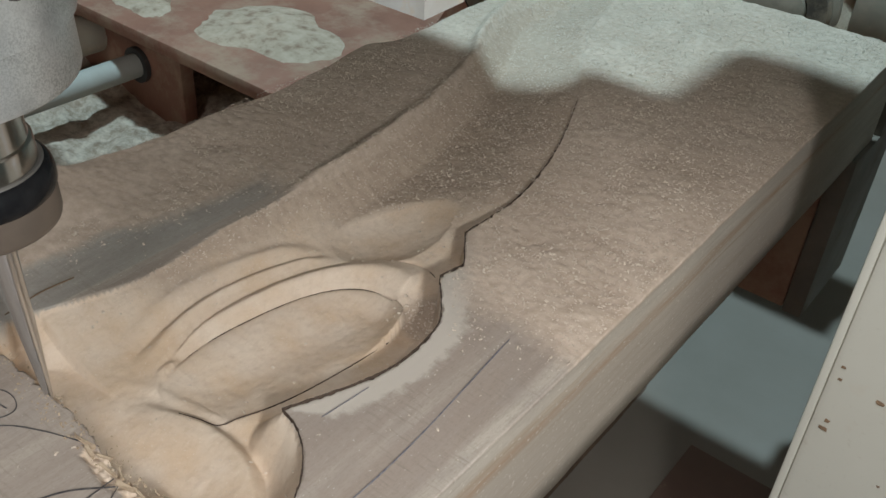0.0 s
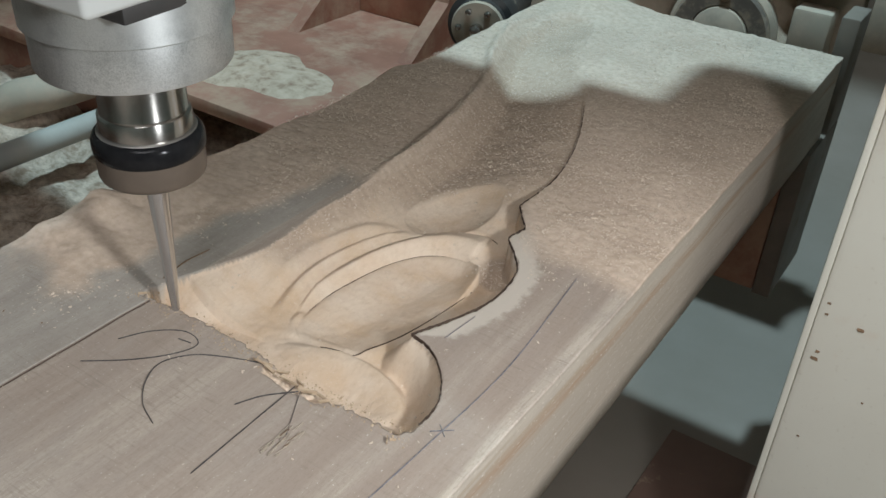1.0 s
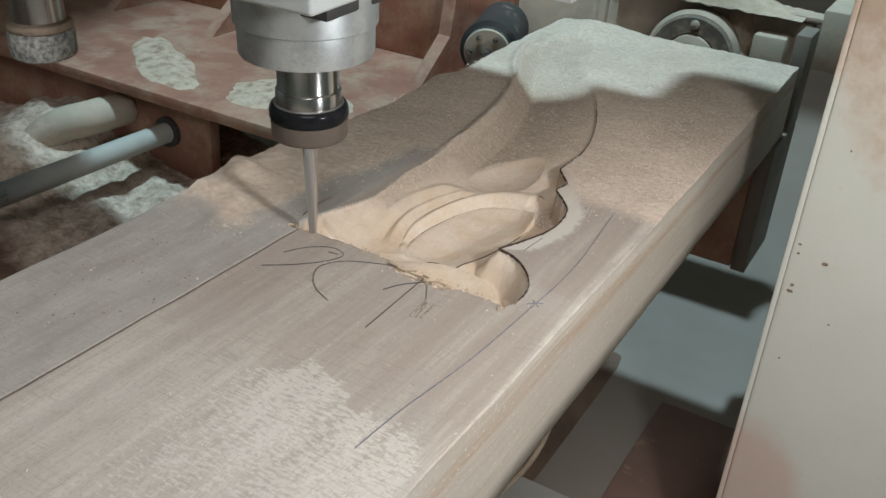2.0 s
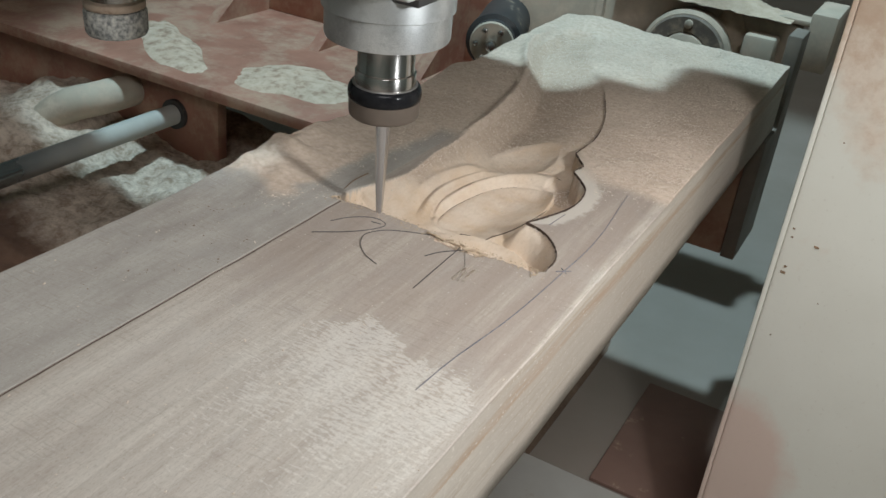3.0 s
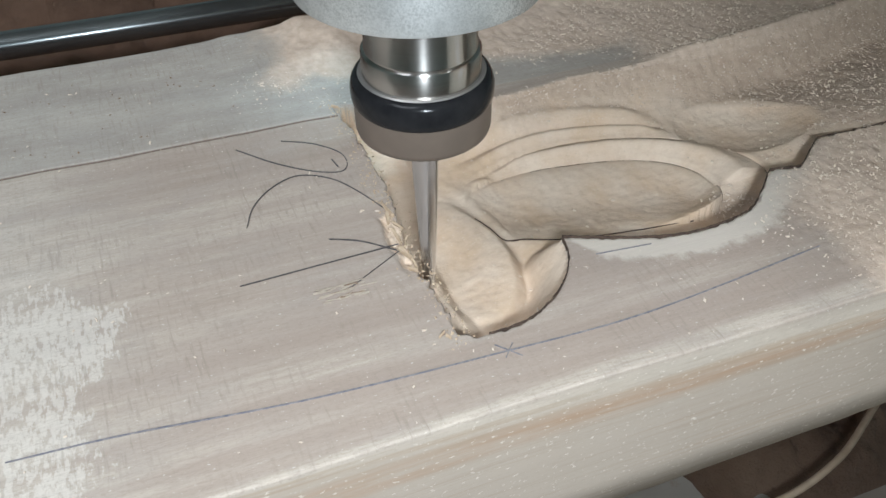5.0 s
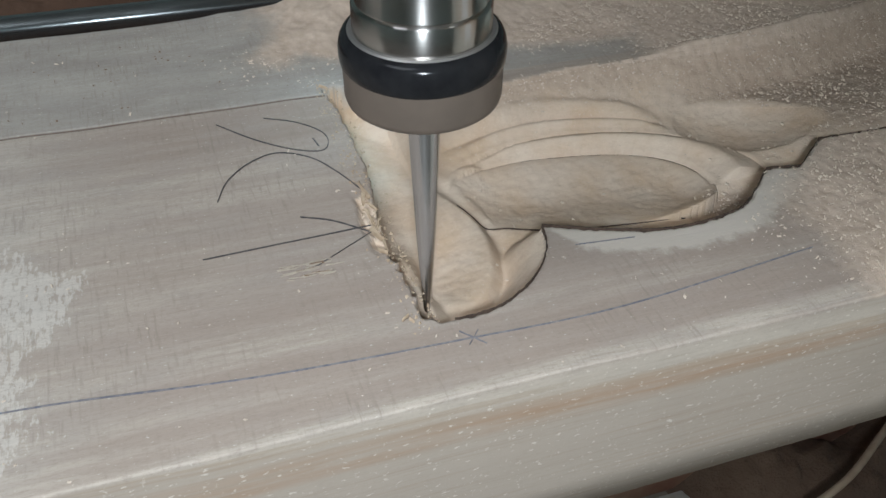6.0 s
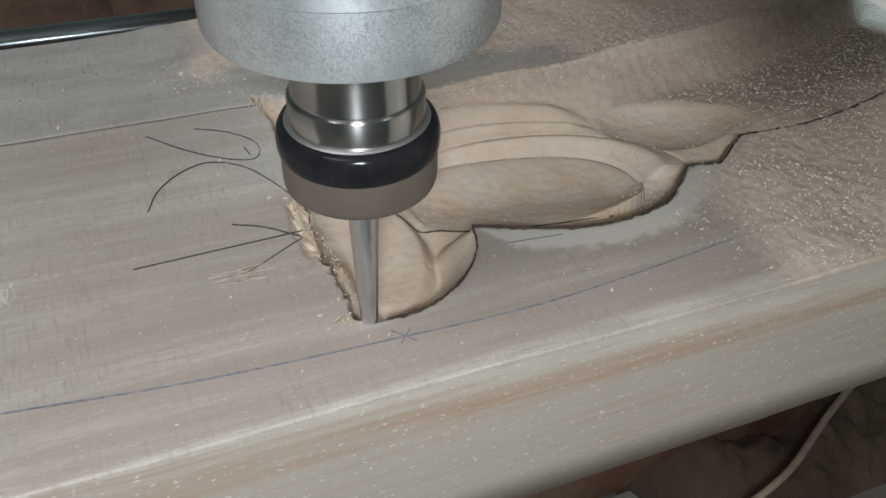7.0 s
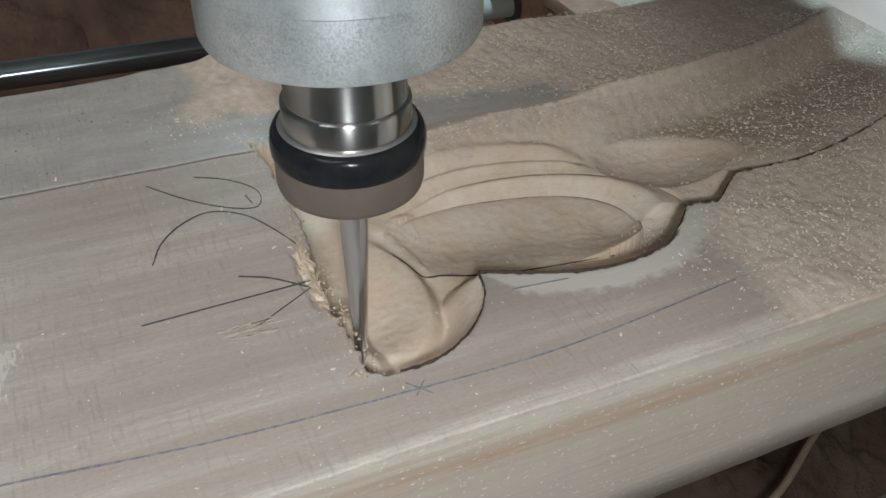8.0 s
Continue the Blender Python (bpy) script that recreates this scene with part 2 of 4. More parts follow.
def rod_steel():
    """Oiled steel, its far stretch coloured pale for grey dust and for the light there."""
    n = Nodes("oiled_steel_rod")
    c = n.mix(n.ramp(n.noise(5), 0.35, 0.65), (0.27, 0.29, 0.295), (0.19, 0.205, 0.21))
    sep = n.t.nodes.new("ShaderNodeSeparateXYZ")
    n.link(n.coord, sep.inputs[0])
    film = n.ramp(n.math("ADD", sep.outputs["Y"], n.math("MULTIPLY", n.noise(30, 5, 0.6), 0.12)), 0.38, 0.50)
    film = n.math("MULTIPLY", film, 0.85)
    c = n.mix(film, c, n.mix(n.noise(60, 5), (0.50, 0.49, 0.44), (0.40, 0.375, 0.32)))
    return n.done(c, n.ramp(film, 0, 1, (0.2,) * 3, (0.8,) * 3), n.ramp(film, 0, 1, (0.85,) * 3, (0,) * 3), n.bump(n.noise(30, 6), 0.1, 0.0005))


M_ROD = rod_steel()
M_SEAL = plain("dusty_rubber_seal", (0.13, 0.105, 0.085), (0.19, 0.15, 0.115), 40, 0.8, dusty=0.5, dscale=40)
M_PINK = plain("magenta_sticker", (0.55, 0.02, 0.09), (0.48, 0.02, 0.08), 50, 0.5)
M_PAPER = plain("sticker_paper", (0.75, 0.74, 0.72), (0.68, 0.67, 0.64), 50, 0.6)
M_CABLE = plain("beige_cable", (0.45, 0.35, 0.25), (0.35, 0.26, 0.18), 60, 0.7)


def turned_steel(name, tone, rough, rings):
    n = Nodes(name)
    ring = n.noise(1, 3, 0.6, n.stretch(2, 2, rings))
    c = n.mix(ring, tuple(v * 0.75 for v in tone), tone)
    turn = n.t.nodes.new("ShaderNodeTangent")
    turn.direction_type, turn.axis = "RADIAL", "Z"
    n.link(turn.outputs[0], n.bsdf.inputs["Tangent"])
    n.bsdf.inputs["Anisotropic"].default_value = 0.85
    n.bsdf.inputs["Anisotropic Rotation"].default_value = 0.25
    return n.done(c, rough, 1.0, n.bump(ring, 0.12, 0.0001))


def frosted_steel(name, cover, tone, strength, clean=0.30):
    """Turned steel under a thin film of white dust; cover: how closed the film is."""
    n = Nodes(name)
    speck = n.ramp(n.noise(1700, 4, 0.75), 0.44, 0.60)
    patch = n.ramp(n.noise(30, 3, 0.5), 0.36, 0.60)
    open_film = n.math("MULTIPLY", speck, n.math("SUBTRACT", 1.0, n.math("MULTIPLY", patch, cover)))
    sep = n.t.nodes.new("ShaderNodeSeparateXYZ")
    n.link(n.coord, sep.inputs[0])
    wiped = n.ramp(n.math("ADD", n.math("MULTIPLY", sep.outputs["Y"], 14.0), n.math("MULTIPLY", n.noise(40, 4), 0.7)), 0.18, 0.55)
    dust = n.math("SUBTRACT", 1.0, n.math("MULTIPLY", n.math("MULTIPLY", open_film, wiped), strength))
    c = n.mix(dust, tone, (0.66, 0.675, 0.67))
    c = n.mix(n.math("MULTIPLY", n.ramp(n.noise(55, 5, 0.65), 0.45, 0.65), 0.40), c, tone)
    turn = n.t.nodes.new("ShaderNodeTangent")
    turn.direction_type, turn.axis = "RADIAL", "Z"
    n.link(turn.outputs[0], n.bsdf.inputs["Tangent"])
    n.bsdf.inputs["Anisotropic"].default_value = 0.6
    n.bsdf.inputs["Anisotropic Rotation"].default_value = 0.25
    r = n.ramp(dust, 0, 1, (clean,) * 3, (clean + 0.08,) * 3)
    m = n.ramp(dust, 0, 1, (0.95,) * 3, (0.74,) * 3)
    return n.done(c, r, m, n.bump(speck, 0.12, 0.0002))


M_SPINDLE = frosted_steel("dusted_spindle_steel", 0.75, (0.26, 0.275, 0.28), 0.75)
M_FROST = frosted_steel("frosted_spindle_ring", 0.55, (0.24, 0.26, 0.265), 0.85)
M_NOSE = turned_steel("turned_steel_nose", (0.54, 0.515, 0.49), 0.22, 1600)
M_RING = plain("black_oxide_nut", (0.010, 0.010, 0.011), (0.016, 0.016, 0.017), 200, 0.14, 0.0, bump=0.05)
M_RING.node_tree.nodes["Principled BSDF"].inputs["Specular IOR Level"].default_value = 0.12
M_NUT = plain("spinning_nut_band", (0.165, 0.128, 0.102), (0.14, 0.11, 0.088), 90, 0.5, 0.3, bump=0.05)
M_CHAMFER = plain("nut_chamfer", (0.40, 0.38, 0.36), (0.34, 0.32, 0.30), 90, 0.4, 0.8, bump=0.05)
M_BIT = turned_steel("carbide_bit", (0.72, 0.73, 0.75), 0.2, 30)
M_DUSTNUT = plain("dust_caked_nut", (0.16, 0.16, 0.155), (0.60, 0.57, 0.50), 330, 0.85, bump=0.8, dist=0.001)

# ---------------------------------------------------------------- mesh helpers


def part(name, bm, material, parent=None, label="", smooth=True, at=None):
    me = bpy.data.meshes.new(name)
    bm.to_mesh(me)
    bm.free()
    for p in me.polygons:
        p.use_smooth = smooth
    me.materials.append(material)
    if smooth:
        me.set_sharp_from_angle(angle=radians(35))
    ob = new(name, me)
    ob.parent = parent
    if at:
        ob.matrix_basis = at
    if label:
        tagged(ob, label)
    return ob


def empty(name, at, label, category, group=""):
    ob = new(name)
    ob.empty_display_size = 0.02
    ob.matrix_basis = at
    return tagged(ob, label, category, group)


def box(x0, x1, y0, y1, z0, z1, bevel=0.0, seg=2, bm=None):
    bm = bm or bmesh.new()
    m = Matrix.LocRotScale(((x0 + x1) / 2, (y0 + y1) / 2, (z0 + z1) / 2), None, (x1 - x0, y1 - y0, z1 - z0))
    vs = bmesh.ops.create_cube(bm, size=1, matrix=m)["verts"]
    if bevel:
        es = list({e for v in vs for e in v.link_edges})
        bmesh.ops.bevel(bm, geom=es, offset=bevel, segments=seg, affect="EDGES", profile=0.5)
    return bm


def lathe(profile, seg=48, bm=None, m=Matrix()):
    """A solid of revolution about z from (radius, height) pairs, closed at both ends."""
    bm = bm or bmesh.new()
    rings = []
    for r, z in profile:
        rings.append([bm.verts.new(m @ Vector((r * math.cos(a), r * math.sin(a), z))) for a in (2 * math.pi * i / seg for i in range(seg))])
    for a, b in zip(rings, rings[1:]):
        for i in range(seg):
            bm.faces.new((a[i], a[(i + 1) % seg], b[(i + 1) % seg], b[i]))
    bm.faces.new(rings[0][::-1])
    bm.faces.new(rings[-1])
    bmesh.ops.recalc_face_normals(bm, faces=bm.faces)
    return bm


def tube(points, radius, seg=14, bm=None):
    """A round bar or hose along a line of points."""
    bm = bm or bmesh.new()
    pts = [Vector(p) for p in points]
    rings = []
    for i, p in enumerate(pts):
        d = (pts[min(i + 1, len(pts) - 1)] - pts[max(i - 1, 0)]).normalized()
        q = d.to_track_quat("Z", "Y")
        rings.append([bm.verts.new(p + q @ Vector((radius * math.cos(a), radius * math.sin(a), 0))) for a in (2 * math.pi * k / seg for k in range(seg))])
    for a, b in zip(rings, rings[1:]):
        for k in range(seg):
            bm.faces.new((a[k], a[(k + 1) % seg], b[(k + 1) % seg], b[k]))
    bm.faces.new(rings[0][::-1])
    bm.faces.new(rings[-1])
    bmesh.ops.recalc_face_normals(bm, faces=bm.faces)
    return bm


def spline(points, n=8):
    """Points of a smooth curve through the given ones."""
    p = [Vector(q) for q in points]
    p = [p[0] * 2 - p[1]] + p + [p[-1] * 2 - p[-2]]
    out = []
    for i in range(1, len(p) - 2):
        for k in range(n):
            t = k / n
            out.append(0.5 * (2 * p[i] + (p[i + 1] - p[i - 1]) * t + (2 * p[i - 1] - 5 * p[i] + 4 * p[i + 1] - p[i + 2]) * t * t + (3 * p[i] - p[i - 1] - 3 * p[i + 1] + p[i + 2]) * t ** 3))
    out.append(p[-2])
    return out


def prism(outline, y0, y1, bm=None):
    """An outline in x and z, drawn out from y0 to y1."""
    bm = bm or bmesh.new()
    a = [bm.verts.new((x, y0, z)) for x, z in outline]
    b = [bm.verts.new((x, y1, z)) for x, z in outline]
    bm.faces.new(a)
    bm.faces.new(b[::-1])
    for i in range(len(a)):
        j = (i + 1) % len(a)
        bm.faces.new((a[i], b[i], b[j], a[j]))
    bmesh.ops.recalc_face_normals(bm, faces=bm.faces)
    return bm


# ---------------------------------------------------------------- the room
def room():
    part("floor", box(-3.2, 2.6, -2.6, 3.6, -0.50, -0.44), M_FLOOR, None, smooth=False)
    tagged(bpy.data.objects["floor"], "grey painted workshop floor with brown sawdust", "floor", kind="structure")
    for name, b in (("wall_north", (-3.2, 2.6, 3.6, 3.7)), ("wall_south", (-3.2, 2.6, -2.7, -2.6)), ("wall_west", (-3.3, -3.2, -2.7, 3.7)), ("wall_east", (2.6, 2.7, -2.7, 3.7))):
        tagged(part(name, box(*b, -0.50, 2.8), M_WALL, None, smooth=False), "grey green painted workshop wall", "wall", kind="structure")
    tagged(part("ceiling", box(-3.3, 2.7, -2.7, 3.7, 2.8, 2.9), M_CEILING, None, smooth=False), "plain unseen workshop ceiling, white to bounce light", "ceiling", kind="structure")


# ---------------------------------------------------------------- the carved board
OUTLINE = [(-0.173, 0.1220), (-0.150, 0.1240), (-0.117, 0.1243), (-0.0985, 0.1225), (-0.080, 0.1200), (-0.058, 0.1185), (-0.045, 0.1198), (-0.0315, 0.1190),
           (-0.0285, 0.1280), (-0.0298, 0.1420), (-0.0355, 0.1535), (-0.0440, 0.1632), (-0.0530, 0.1690), (-0.0626, 0.1716),
           (-0.0555, 0.189), (-0.0500, 0.206), (-0.0484, 0.222), (-0.0515, 0.242), (-0.0600, 0.2548), (-0.0704, 0.2664), (-0.0680, 0.2800), (-0.0820, 0.2990),
           (-0.0812, 0.332), (-0.0858, 0.3614), (-0.0943, 0.3923), (-0.1060, 0.4235), (-0.1200, 0.4544), (-0.1411, 0.491), (-0.165, 0.540), (-0.188, 0.610), (-0.222, 0.612), (-0.2327, 0.557),
           (-0.2115, 0.490), (-0.1953, 0.4580), (-0.1801, 0.4138), (-0.1690, 0.3701), (-0.1620, 0.3256), (-0.1612, 0.2903), (-0.1600, 0.2551), (-0.1610, 0.2309), (-0.1572, 0.1892), (-0.1622, 0.1643), (-0.1686, 0.1443)]
SHARP = {0, 7, 13, 19, 20, 21}


def outline_curve():
    """The carved outline as a dense closed line, smooth but for its corners."""
    n, out = len(OUTLINE), []
    P = [Vector(p) for p in OUTLINE]
    for i in range(n):
        a, b, c, d = P[i - 1], P[i], P[(i + 1) % n], P[(i + 2) % n]
        if i in SHARP:
            a = b
        if (i + 1) % n in SHARP:
            d = c
        for k in range(8):
            t = k / 8
            out.append(0.5 * (2 * b + (c - a) * t + (2 * a - 5 * b + 4 * c - d) * t * t + (3 * b - a - 3 * c + d) * t ** 3))
    return np.array([(v.x, v.y) for v in out])


def inside_distance(X, Y):
    """Signed distance to the outline, positive inside it."""
    C = outline_curve()
    D = np.full(X.shape, 9.0)
    inside = np.zeros(X.shape, bool)
    for (ax, ay), (bx, by) in zip(C, np.roll(C, -1, 0)):
        dx, dy = bx - ax, by - ay
        t = np.clip(((X - ax) * dx + (Y - ay) * dy) / (dx * dx + dy * dy + 1e-12), 0, 1)
        D = np.minimum(D, np.hypot(X - ax - t * dx, Y - ay - t * dy))
        cross = ((ay > Y) != (by > Y)) & (X < (bx - ax) * (Y - ay) / (by - ay + 1e-12) + ax)
        inside ^= cross
    return np.where(inside, D, -D)


def smooth01(a, b, v):
    t = np.clip((v - a) / (b - a), 0, 1)
    return t * t * (3 - 2 * t)


def value_noise(X, Y, scale, seed):
    """Smooth random relief between -1 and 1."""
    rng = np.random.default_rng(seed)
    g = rng.uniform(-1, 1, (256, 256))
    x, y = X * scale + 1000.3, Y * scale + 1000.7
    i, j = np.floor(x).astype(int), np.floor(y).astype(int)
    u, v = x - i, y - j
    u, v = u * u * (3 - 2 * u), v * v * (3 - 2 * v)
    a, b, c, d = g[i % 256, j % 256], g[(i + 1) % 256, j % 256], g[i % 256, (j + 1) % 256], g[(i + 1) % 256, (j + 1) % 256]
    return (a * (1 - u) + b * u) * (1 - v) + (c * (1 - u) + d * u) * v


def oval(X, Y, cx, cy, tilt, long, wide, blunt=2.0):
    """Radius of the point in an oval whose long way lies near y: 1 on its rim."""
    c, s = math.cos(tilt), math.sin(tilt)
    u, v = (X - cx) * c - (Y - cy) * s, (X - cx) * s + (Y - cy) * c
    return (np.abs(u / wide) ** blunt + np.abs(v / long) ** blunt) ** (1 / blunt)


def line_distance(X, Y, points):
    """Distance to a smooth open line, and how far along it the nearest place lies (0 to 1)."""
    C = np.array([(v.x, v.y) for v in spline([(x, y, 0) for x, y in points], 5)])
    D, S = np.full(X.shape, 9.0), np.zeros(X.shape)
    for i, ((ax, ay), (bx, by)) in enumerate(zip(C, C[1:])):
        dx, dy = bx - ax, by - ay
        t = np.clip(((X - ax) * dx + (Y - ay) * dy) / (dx * dx + dy * dy + 1e-12), 0, 1)
        d = np.hypot(X - ax - t * dx, Y - ay - t * dy)
        S = np.where(d < D, (i + t) / (len(C) - 1), S)
        D = np.minimum(D, d)
    return D, S


CREST = [(-0.118, 0.1455), (-0.108, 0.1495), (-0.091, 0.1552), (-0.078, 0.1566), (-0.068, 0.1552), (-0.0595, 0.1522), (-0.0516, 0.1472), (-0.0456, 0.1400), (-0.0425, 0.1320), (-0.0420, 0.122)]


def relief(X, Y):
    """Height of the carved work where it has been cut, before the wall of its outline."""
    # broad smooth slope of the leaf, falling towards the petals
    z = -0.0105 - 0.0060 * smooth01(-0.165, -0.125, X)
    # petals: a long bowl, a strip round it and softer waves outside
    side = 0.0259 - 0.0016 * np.sign(X + 0.0975 - 0.14 * (Y - 0.2075))
    ra = oval(X, Y, -0.0975, 0.2075, 0.14, 0.0530, side, 2.5)
    rb = oval(X, Y, -0.0950, 0.2150, 0.10, 0.068, 0.039)
    open_end = smooth01(0.150, 0.185, Y + 0.25 * (X + 0.11))
    far_side = smooth01(-0.10, 0.35, -(X + 0.0975 - 0.14 * (Y - 0.2075)) / 0.0259 + 0.9 * smooth01(0.235, 0.262, Y) * (X < -0.088))
    wave = 0.0032 * np.exp(-((rb - 1.13) / 0.055) ** 2) + 0.0036 * np.exp(-((rb - 1.34) / 0.085) ** 2) - 0.0012 * np.exp(-((rb - 1.225) / 0.03) ** 2)
    wave = wave * open_end * smooth01(0.262, 0.246, Y - 0.25 * (X + 0.139)) * (X < -0.09)
    z = z + np.where(rb > 1, wave, 0)
    gap = np.clip((ra - 1) / 0.36, 0, 1)
    strip = -0.0188 + 0.0066 * smooth01(0.0, 0.62, gap) - 0.0030 * smooth01(0.82, 1.0, rb)
    on_strip = (rb < 1) * far_side * smooth01(-0.0865, -0.0925, X - 0.4 * (Y - 0.262)) * open_end
    z = z * (1 - on_strip) + strip * on_strip
    # pale facet between the bowl and the finished rim, pit beyond the bowl's round end
    facet = (1 - far_side) * (ra > 1) * smooth01(0.150, 0.172, Y) * smooth01(0.256, 0.232, Y)
    z = z * (1 - facet) + facet * -0.0158
    pit = np.exp(-(((X + 0.069) / 0.017) ** 2 + ((Y - 0.257) / 0.021) ** 2))
    z = z - 0.0060 * pit * (ra > 1) * (1 - on_strip)
    q = (X + 0.0975 - 0.14 * (Y - 0.2075)) / 0.0259
    bowl = -0.0220 + 0.0062 * smooth01(-0.10, 1.05, q) + 0.0030 * smooth01(0.15, 1.0, -q) + 0.0042 * smooth01(0.72, 1.0, ra) * smooth01(0.215, 0.255, Y) * smooth01(-0.9, 0.0, q)
    mouth = smooth01(0.150, 0.176, Y + 0.2 * (X + 0.10))
    z = np.where(ra < 1, bowl * mouth + (1 - mouth) * np.minimum(z, -0.0170), z)
    # hollow of the neck: deepest beside its gentle side, shallow at the cracked rim
    left = np.interp(Y, (0.29, 0.37, 0.414, 0.46, 0.53), (-0.161, -0.169, -0.180, -0.196, -0.225))
    right = np.interp(Y, (0.29, 0.36, 0.42, 0.454, 0.49, 0.54), (-0.081, -0.086, -0.106, -0.120, -0.141, -0.165))
    across = np.clip((X - left) / (right - left), 0, 1)
    hollow = -0.0022 - 0.0125 * smooth01(0.0, 0.26, across) * (1 - smooth01(0.22, 1.0, across))
    hollow = hollow * (1 - 0.55 * smooth01(0.46, 0.60, Y))
    neck = smooth01(0.262, 0.335, Y - 0.35 * np.clip(X + 0.12, -0.05, 0.05))
    z = z * (1 - neck) + neck * hollow
    # smooth shell scooped out where the neck begins
    rs = oval(X, Y, -0.1185, 0.2935, 0.32, 0.031, 0.020)
    z = z - 0.0062 * np.clip(1 - rs ** 2, 0, 1) * smooth01(1.0, 1.04, rb)
    # knife-thin creases round the petals
    z = z - 0.0020 * open_end * far_side * np.exp(-((ra - 1.0) / 0.022) ** 2) * (X < -0.086)
    z = z - 0.0034 * open_end * np.exp(-((rb - 1.005) / 0.013) ** 2) * smooth01(0.088, 0.100, -X + 0.25 * (Y - 0.28))
    z = z - 0.0014 * open_end * np.exp(-((rb - 1.225) / 0.016) ** 2) * smooth01(0.250, 0.225, Y) * (X < -0.11)
    # fan at the cut front: a scooped leaf, its soft crest, and the valley behind the crest
    d, along = line_distance(X, Y, CREST)
    front = (Y < np.interp(X, [p[0] for p in CREST[:8]], [p[1] for p in CREST[:8]])) & (X < -0.0421) & ((X < -0.0456) | (Y < np.interp(X, (-0.0456, -0.0425, -0.0420), (0.140, 0.132, 0.120))))
    rise = smooth01(0.0, 0.25, along) * smooth01(1.0, 0.80, along)
    scoop = -0.0165 + 0.0042 * rise - 0.0056 * smooth01(0.0, 0.022, d) * (0.35 + 0.65 * rise)
    behind = -0.0165 + 0.0042 * rise - 0.0060 * smooth01(0.0, 0.0070, d) * rise + 0.0040 * smooth01(0.0070, 0.018, d)
    fan = np.where(front, scoop, behind)
    reach = 1 - smooth01(0.0035, 0.0150, np.where(front, 0, d - 0.0070 * smooth01(0.55, 0.9, along)))
    reach = np.maximum(reach, smooth01(-0.076, -0.064, X) * smooth01(0.178, 0.168, Y))
    outside = (ra > 1) | (Y < 0.166)
    z = np.where(outside, z * (1 - reach) + fan * reach, z)
    return z


def carved_height(X, Y):
    D = smooth = inside_distance(X, Y)
    slope = (1 - smooth01(-0.155, -0.120, X + 0.35 * np.clip(Y - 0.30, 0, 1))) * smooth01(0.128, 0.150, Y) * (1 - smooth01(0.40, 0.47, Y))
    far = smooth01(0.42, 0.54, Y) * smooth01(-0.195, -0.165, X + 0.35 * (Y - 0.5))
    rough = (0.0006 * value_noise(X, Y, 420, 3) + 0.0004 * value_noise(X, Y, 900, 4)) * (1 - 0.8 * np.maximum(slope, far))
    D = D + rough * (1 + 0.5 * np.exp(-((Y - 0.121) / 0.006) ** 2))
    steep = np.sqrt(np.clip(D / 0.0014, 0, 1))
    gentle = np.clip(D / 0.024, 0, 1)
    gentle = 1 - (1 - gentle) ** 2
    part_steep = 0.14 * (1 - smooth01(0.20, 0.28, Y))
    k = steep * (1 - slope) + slope * (part_steep * steep + (1 - part_steep) * gentle)
    k = k * (1 - 0.6 * far) + 0.6 * far * gentle
    rise = smooth01(-0.088, -0.066, X) * (1 - smooth01(0.226, 0.250, Y)) * smooth01(0.121, 0.128, Y)
    k = k * (1 - rise) + rise * (0.12 * steep + 0.88 * np.clip(smooth / 0.0125, 0, 1))
    Z = relief(X, Y) * k
    torn = np.exp(-((X + 0.080) / 0.0150) ** 4) * np.exp(-((Y - 0.1180 - 0.0012 * value_noise(X, Y, 260, 41)) / 0.0033) ** 4)
    Z = Z - torn * (0.0032 + 0.0016 * value_noise(X, Y, 500, 42) + 0.0010 * value_noise(X, Y, 1100, 43)) * (D < 0.001)
    Z = Z - (0.0018 - 0.0012 * rise) * (1 - 0.6 * smooth01(0.29, 0.32, Y)) * np.exp(-((D - 0.0009) / 0.0006) ** 2) * (1 - 0.7 * slope) * (1 - smooth01(0.34, 0.44, Y))
    lip = (1 - smooth01(-0.155, -0.120, X + 0.35 * np.clip(Y - 0.30, 0, 1))) * smooth01(0.24, 0.34, Y) * (1 - smooth01(0.60, 0.64, Y))
    Z = Z + 0.0055 * lip * (1 + 0.25 * value_noise(X, Y, 60, 61)) * np.exp(-((D + 0.001) / 0.0042) ** 2) - 0.0016 * lip * np.exp(-((D - 0.0075) / 0.0025) ** 2)
    return Z, D


